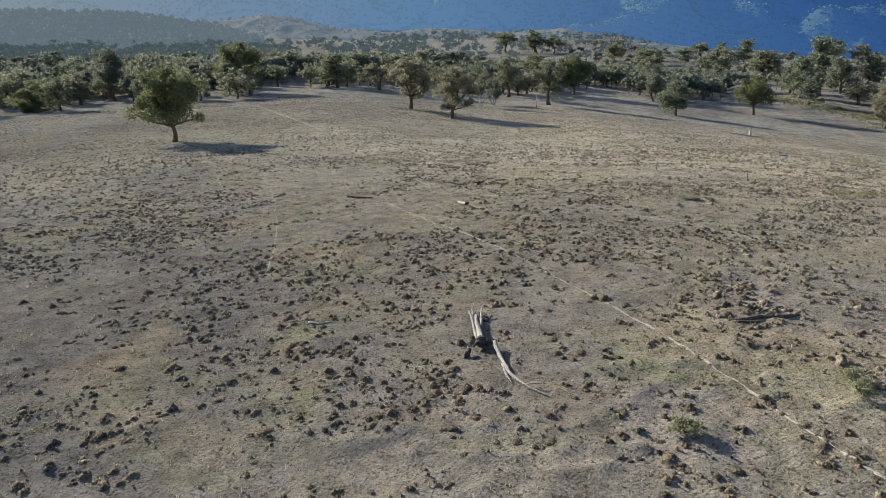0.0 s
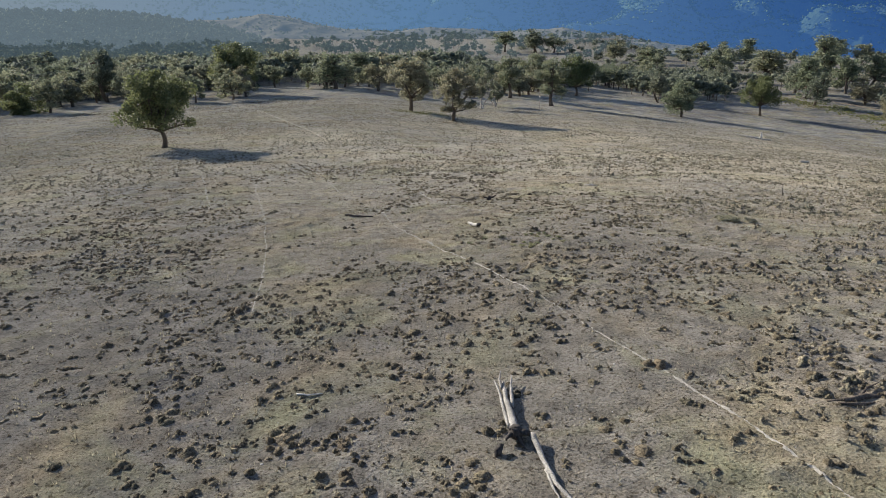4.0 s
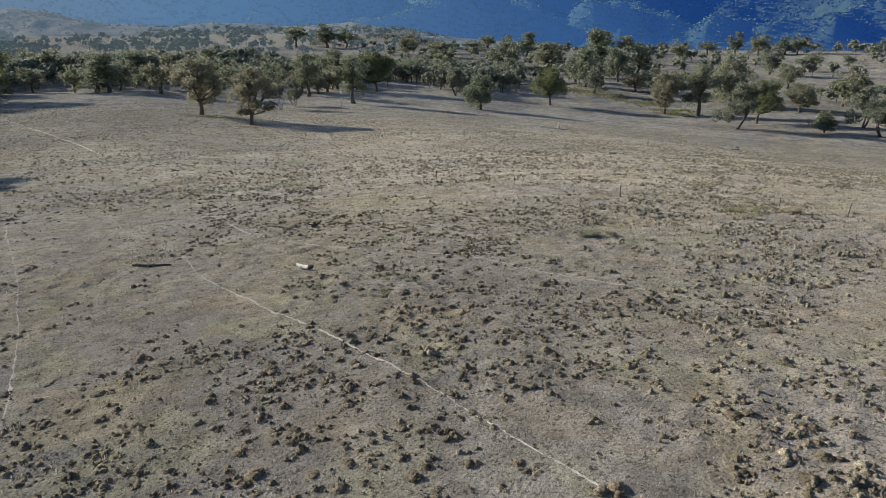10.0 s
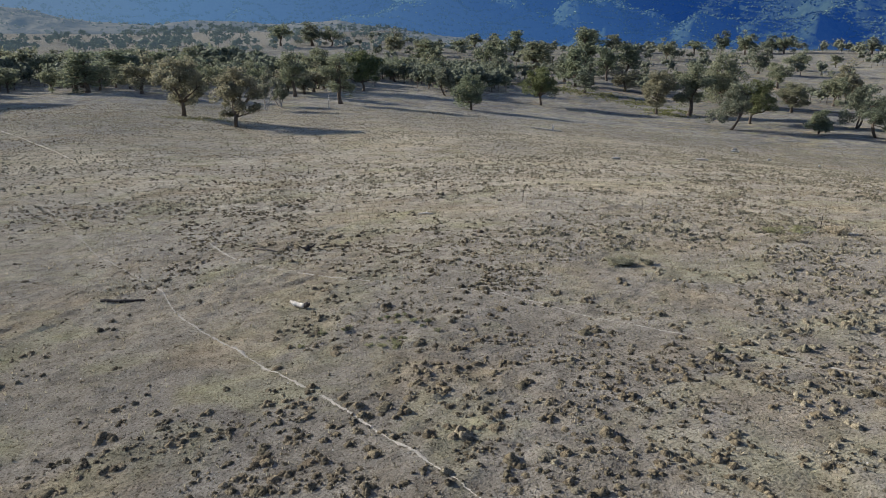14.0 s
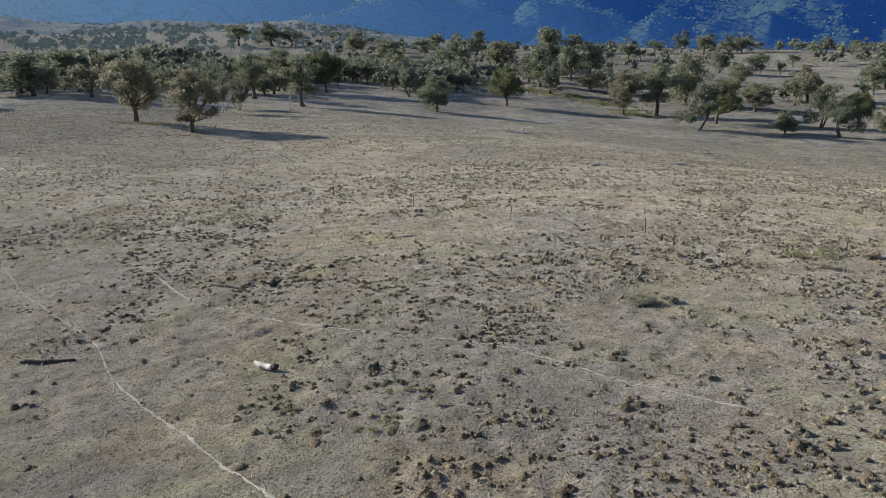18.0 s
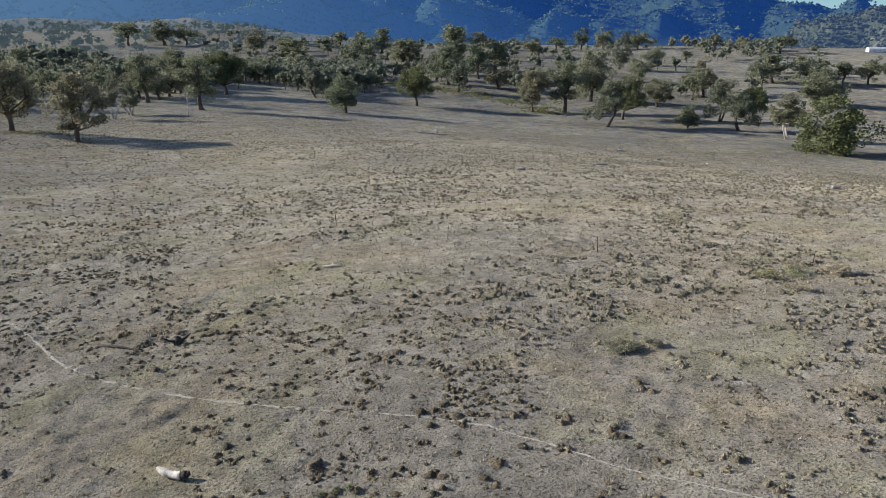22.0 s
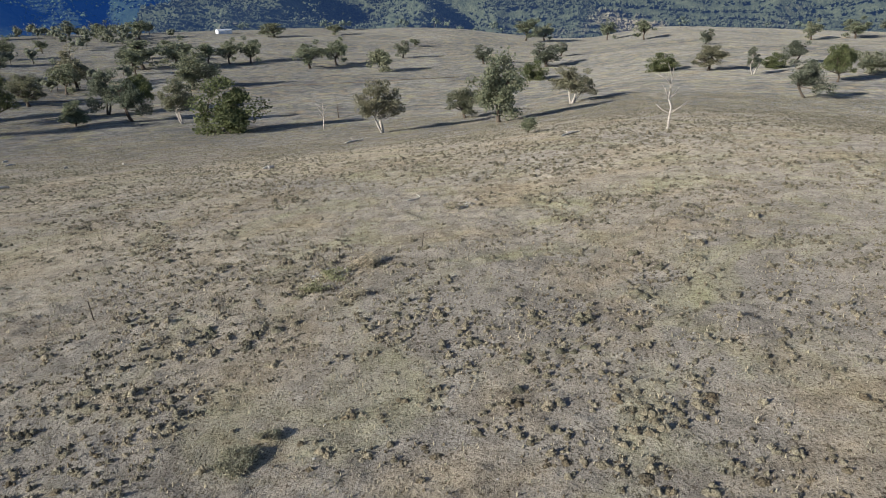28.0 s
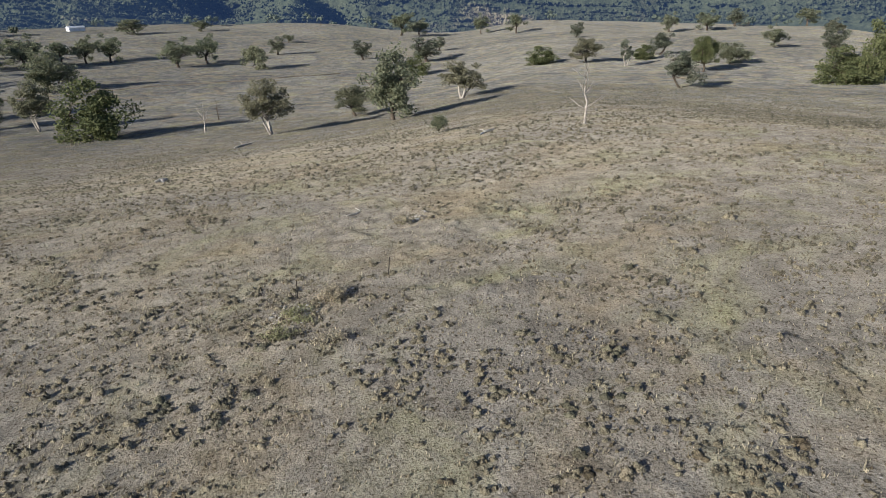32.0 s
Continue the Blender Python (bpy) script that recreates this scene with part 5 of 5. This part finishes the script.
def clod_shape(seed, blades):
    """A low uneven clod or small far tussock of a few faces."""
    rng = np.random.default_rng(seed)
    v = [(math.cos(a) * r, math.sin(a) * r, -0.08) for a, r in zip(np.arange(5) * 1.257, rng.uniform(0.28, 0.62, 5))]
    v += [(rng.uniform(-0.2, 0.0), rng.uniform(-0.15, 0.15), rng.uniform(0.35, 0.5)), (rng.uniform(0.05, 0.25), rng.uniform(-0.15, 0.15), rng.uniform(0.3, 0.5))]
    f = [(0, 1, 6), (1, 5, 6), (1, 2, 5), (2, 3, 5), (3, 4, 5), (4, 6, 5), (4, 0, 6)]
    for k in range(blades):
        a, i = rng.uniform(0, 6.28), len(v)
        p = np.array([math.cos(a), math.sin(a), 0]) * 0.2
        v += [p + (-0.08, 0, 0.1), p + (0.08, 0, 0.1), p * 2.4 + (0, 0, rng.uniform(0.5, 0.8))]
        f.append((i, i + 1, i + 2))
    return np.array(v, float), np.array(f)


FAR = [clod_shape(20 + k, 2) for k in range(6)]
TUFT = []
for k in range(5):
    r_ = np.random.default_rng(60 + k)
    v_, f_ = [], []
    for b in range(4):
        a_ = r_.uniform(0, 6.28)
        p_ = np.array([math.cos(a_), math.sin(a_), 0]) * r_.uniform(0, 0.5)
        s_ = np.array([-math.sin(a_), math.cos(a_), 0]) * 0.16
        v_ += [p_ - s_, p_ + s_, p_ * 1.9 + (0, 0, r_.uniform(0.6, 1.2))]
        f_.append((3 * b, 3 * b + 1, 3 * b + 2))
    TUFT.append((np.array(v_), np.array(f_)))

def spaced(seed, step, box, scale):
    """Places that keep apart from each other, thinned by how thickly tussocks stand."""
    rng = np.random.default_rng(seed)
    x, y = np.meshgrid(np.arange(box[0], box[1], step), np.arange(box[2], box[3], step))
    x, y = (q.ravel() + rng.uniform(-0.46, 0.46, q.size) * step for q in (x, y))
    keep = rng.uniform(0, 1, x.size) < thickness(x, y) * scale
    return np.stack([x, y], -1)[keep], rng


spots, rng = spaced(1, 0.70, (-46, 78, 10, 118), 0.56)
small, _ = sown(8, 36000, (-46, 78, 10, 118))
size = 0.30 + 0.70 * rng.beta(1.2, 4.0, len(spots))
pale = spots[:, 0] + 22 * (fbm(spots[:, 0] / 18, spots[:, 1] / 18 + 3, 3) - 0.5) + rng.normal(0, 7, len(spots)) > 21
bare = pale & (spots[:, 0] > 32) & (rng.uniform(0, 1, len(spots)) > 0.26 + 0.9 * vnoise(spots[:, 0] / 4.5 + 7, spots[:, 1] / 4.5) ** 1.5)
spots, size, pale = spots[~bare], size[~bare], pale[~bare]
big = np.argsort(-size)[:260]
rest = np.ones(len(spots), bool)
rest[big] = False
for name, label, at, low, high, material in (
        ("tussock_field", "dry dark brown grass tussocks on grazed ground", rest & ~pale, 0.48, 1.0, TUSSOCK),
        ("tussock_rise", "pale olive and straw tussocks on a sunlit rise", rest & pale, 0.65, 1.3, PALE_TUSSOCK)):
    strewn(name, label, NEAR, spots[at], size[at], rng.uniform(low, high, int(at.sum())), 1, material, "grass")
strewn("small_tussocks", "small dry tufts between the tussocks", FAR, small, rng.uniform(0.10, 0.26, len(small)), rng.uniform(0.8, 1.4, len(small)), 8, TUSSOCK, "grass")
dark_mesh = [mesh_of("tussock", v, f, TUSSOCK, True) for v, f in NEAR]
pale_mesh = [mesh_of("tussock", v, f, PALE_TUSSOCK, True) for v, f in NEAR]
for k in big:
    x, y = spots[k]
    ob = tagged(new("grass_tussock", (pale_mesh if pale[k] else dark_mesh)[int(rng.integers(0, 8))]), "large pale olive grass tussock on a rise" if pale[k] else "large dry brown grass tussock on bare ground", "tussock", "large tussocks")
    ob.matrix_basis = Matrix.Translation(on_land(x, y)) @ Matrix.Rotation(rng.uniform(0, 6.28), 4, "Z") @ Matrix.Diagonal((size[k] * 1.1, size[k] * 1.1, size[k] * rng.uniform(0.55, 0.95) * (1.25 if pale[k] else 1), 1))

# the slopes further out: low tussocks and tufts, ever smaller in the view
MOUND = []
for k in range(5):
    r_ = np.random.default_rng(260 + k)
    v_ = [(math.cos(a) * q, math.sin(a) * q, -0.1) for a, q in zip((0.3, 2.4, 4.5), r_.uniform(0.35, 0.6, 3))] + [(r_.normal(0, 0.1), r_.normal(0, 0.1), r_.uniform(0.4, 0.75))]
    MOUND.append((np.array(v_), np.array([(0, 1, 3), (1, 2, 3), (2, 0, 3)])))
rng = np.random.default_rng(2)
n = 240000
turn, reach = np.radians(rng.uniform(-80, 135, n)), np.sqrt(rng.uniform(62**2, 300**2, n))
ring = np.stack([5 + np.sin(turn) * reach, 42 + np.cos(turn) * reach], -1)
thick = 0.10 + 1.5 * np.clip(fbm(ring[:, 0] / 17 + 31, ring[:, 1] / 17, 3) - 0.33, 0, 1) + 1.3 * np.clip(fbm(ring[:, 0] / 3.1, ring[:, 1] / 3.1 + 8, 2) - 0.42, 0, 1)
ring = ring[rng.uniform(0, 1, n) < thick]
out = (ring[:, 0] < -46) | (ring[:, 0] > 78) | (ring[:, 1] > 118)
ring = ring[out]
close = np.hypot(ring[:, 0] - 12, ring[:, 1] - 50) < 112
dark = fbm(ring[:, 0] / 24 + 2, ring[:, 1] / 24, 3) + rng.normal(0, 0.08, len(ring)) > 0.60 + 0.5 * (ring[:, 0] > 45)
for name, label, at, shapes, material in (
        ("tussock_slope", "dry brown grass tussocks over wide slopes", close & dark, FAR, TUSSOCK),
        ("tussock_hill", "pale grass tussocks over an open hill", close & ~dark, FAR, PALE_TUSSOCK),
        ("tussock_distance", "brown tufts over the far side of the paddock", ~close & dark, MOUND, TUSSOCK),
        ("tussock_far_rise", "straw tufts over the far side of the paddock", ~close & ~dark, MOUND, PALE_TUSSOCK)):
    m = int(at.sum())
    strewn(name, label, shapes, ring[at], 0.34 + 0.95 * rng.beta(1.2, 4.0, m), rng.uniform(0.40, 0.85, m), 2, material, "grass")

rng = np.random.default_rng(3)
n = 45000
near = np.stack([rng.normal(17, 34, n), rng.normal(62, 40, n)], -1)
near = near[(near[:, 1] > 8) & (rng.uniform(0, 1, n) < 0.3 + 0.7 * vnoise(near[:, 0] / 3.0, near[:, 1] / 3.0))]
away = np.hypot(near[:, 0] - 8, near[:, 1] - 45)
strewn("short_grass", "short grazed straw-coloured grass", TUFT, near, rng.uniform(0.05, 0.13, len(near)) * (1 + away / 70), rng.uniform(0.7, 1.5, len(near)), 3, STRAW, "grass")

CLUMP = []
for k in range(5):
    r_ = np.random.default_rng(160 + k)
    v_, f_ = [], []
    for b in range(16):
        a_ = r_.uniform(0, 6.28)
        p_ = np.array([math.cos(a_), math.sin(a_), 0]) * r_.uniform(0, 0.35)
        s_ = np.array([-math.sin(a_), math.cos(a_), 0]) * 0.06
        v_ += [p_ - s_, p_ + s_, p_ * 1.6 + (r_.normal(0, 0.12), r_.normal(0, 0.12), r_.uniform(0.35, 0.8))]
        f_.append((3 * b, 3 * b + 1, 3 * b + 2))
    CLUMP.append((np.array(v_), np.array(f_)))
straw, rng = sown(4, 15000, (10, 170, 45, 210), 0.8)
patch = np.concatenate([rng.normal(size=(n_, 2)) * spread + spot for n_, spread, spot in ((150, (4.5, 1.6), (62.8, 96)), (90, (3, 2.5), (50, 76)), (70, (5, 2), (80, 104)), (60, (2.5, 2), (44, 88)))])
straw = straw[rng.uniform(0, 1, len(straw)) < np.clip(1.4 - np.hypot(straw[:, 0] - 75, straw[:, 1] - 95) / 80, 0, 1)]
straw = np.concatenate([straw, patch])
strewn("straw_clumps", "pale straw grass clumps on sunny slopes", CLUMP, straw, 0.18 + 0.34 * rng.beta(1.6, 3.5, len(straw)), rng.uniform(0.5, 1.0, len(straw)), 4, STRAW, "grass")

rng = np.random.default_rng(6)
n = 420
chips = np.stack([rng.uniform(-20, 80, n), rng.uniform(18, 110, n)], -1)
heap = rng.normal(size=(160, 2)) * (5, 3.5) + (46, 70)
chips = np.concatenate([chips, heap])
stone_shape = []
for k in range(4):
    r_ = np.random.default_rng(90 + k)
    v_ = np.array([(-1, -1, -0.3), (1, -1, -0.3), (1, 1, -0.3), (-1, 1, -0.3), (-0.7, -0.7, 0.5), (0.7, -0.7, 0.5), (0.7, 0.7, 0.5), (-0.7, 0.7, 0.5)]) * (r_.uniform(0.6, 1), r_.uniform(0.3, 0.9), 0.7) * r_.uniform(0.75, 1.25, (8, 1))
    f_ = np.array([(0, 1, 5), (0, 5, 4), (1, 2, 6), (1, 6, 5), (2, 3, 7), (2, 7, 6), (3, 0, 4), (3, 4, 7), (4, 5, 6), (4, 6, 7)])
    stone_shape.append((v_, f_))
for x, y, wide, count in ((50.6, 72.8, 0.9, 46), (67, 69, 1.1, 40), (65, 122, 0.9, 30), (47.5, 75.5, 1.6, 24)):
    pile = np.random.default_rng(int(x * 10))
    strewn("stone_heap", "low heap of pale stones and broken wood on grass", stone_shape, pile.normal(size=(count, 2)) * wide * (0.7, 0.5) + (x, y), pile.uniform(0.06, 0.19, count), pile.uniform(0.6, 1.3, count), int(x), STONE, "stones")
strewn("pale_chips", "small pale stones and bleached wood chips", stone_shape, chips, 0.03 + 0.10 * rng.beta(1.2, 5, len(chips)), rng.uniform(0.6, 1, len(chips)), 6, STONE, "stones")

# green rushes and weeds along the creek flat
rng = np.random.default_rng(88)
line = smooth_line(((215, 520), (232, 468), (243, 436), (250, 405), (243, 372), (232, 345)), 0.05)
rush = line[rng.integers(0, len(line), 2600)] + rng.normal(size=(2600, 2)) * (7, 5)
rush = rush[fbm(rush[:, 0] / 9, rush[:, 1] / 9, 3) > 0.42]
strewn("creek_rushes", "low yellow-green rushes on a damp creek flat", CLUMP, rush, rng.uniform(0.7, 1.8, len(rush)), rng.uniform(0.5, 0.9, len(rush)), 88, SWARD, "grass")
green = np.random.default_rng(89)
lush = green.normal(size=(900, 2)) * (7, 5) + (-8, 288)
strewn("green_pick", "short green grass in the shade of a tree", CLUMP, lush, green.uniform(0.3, 0.8, len(lush)), green.uniform(0.25, 0.5, len(lush)), 89, SWARD, "grass")
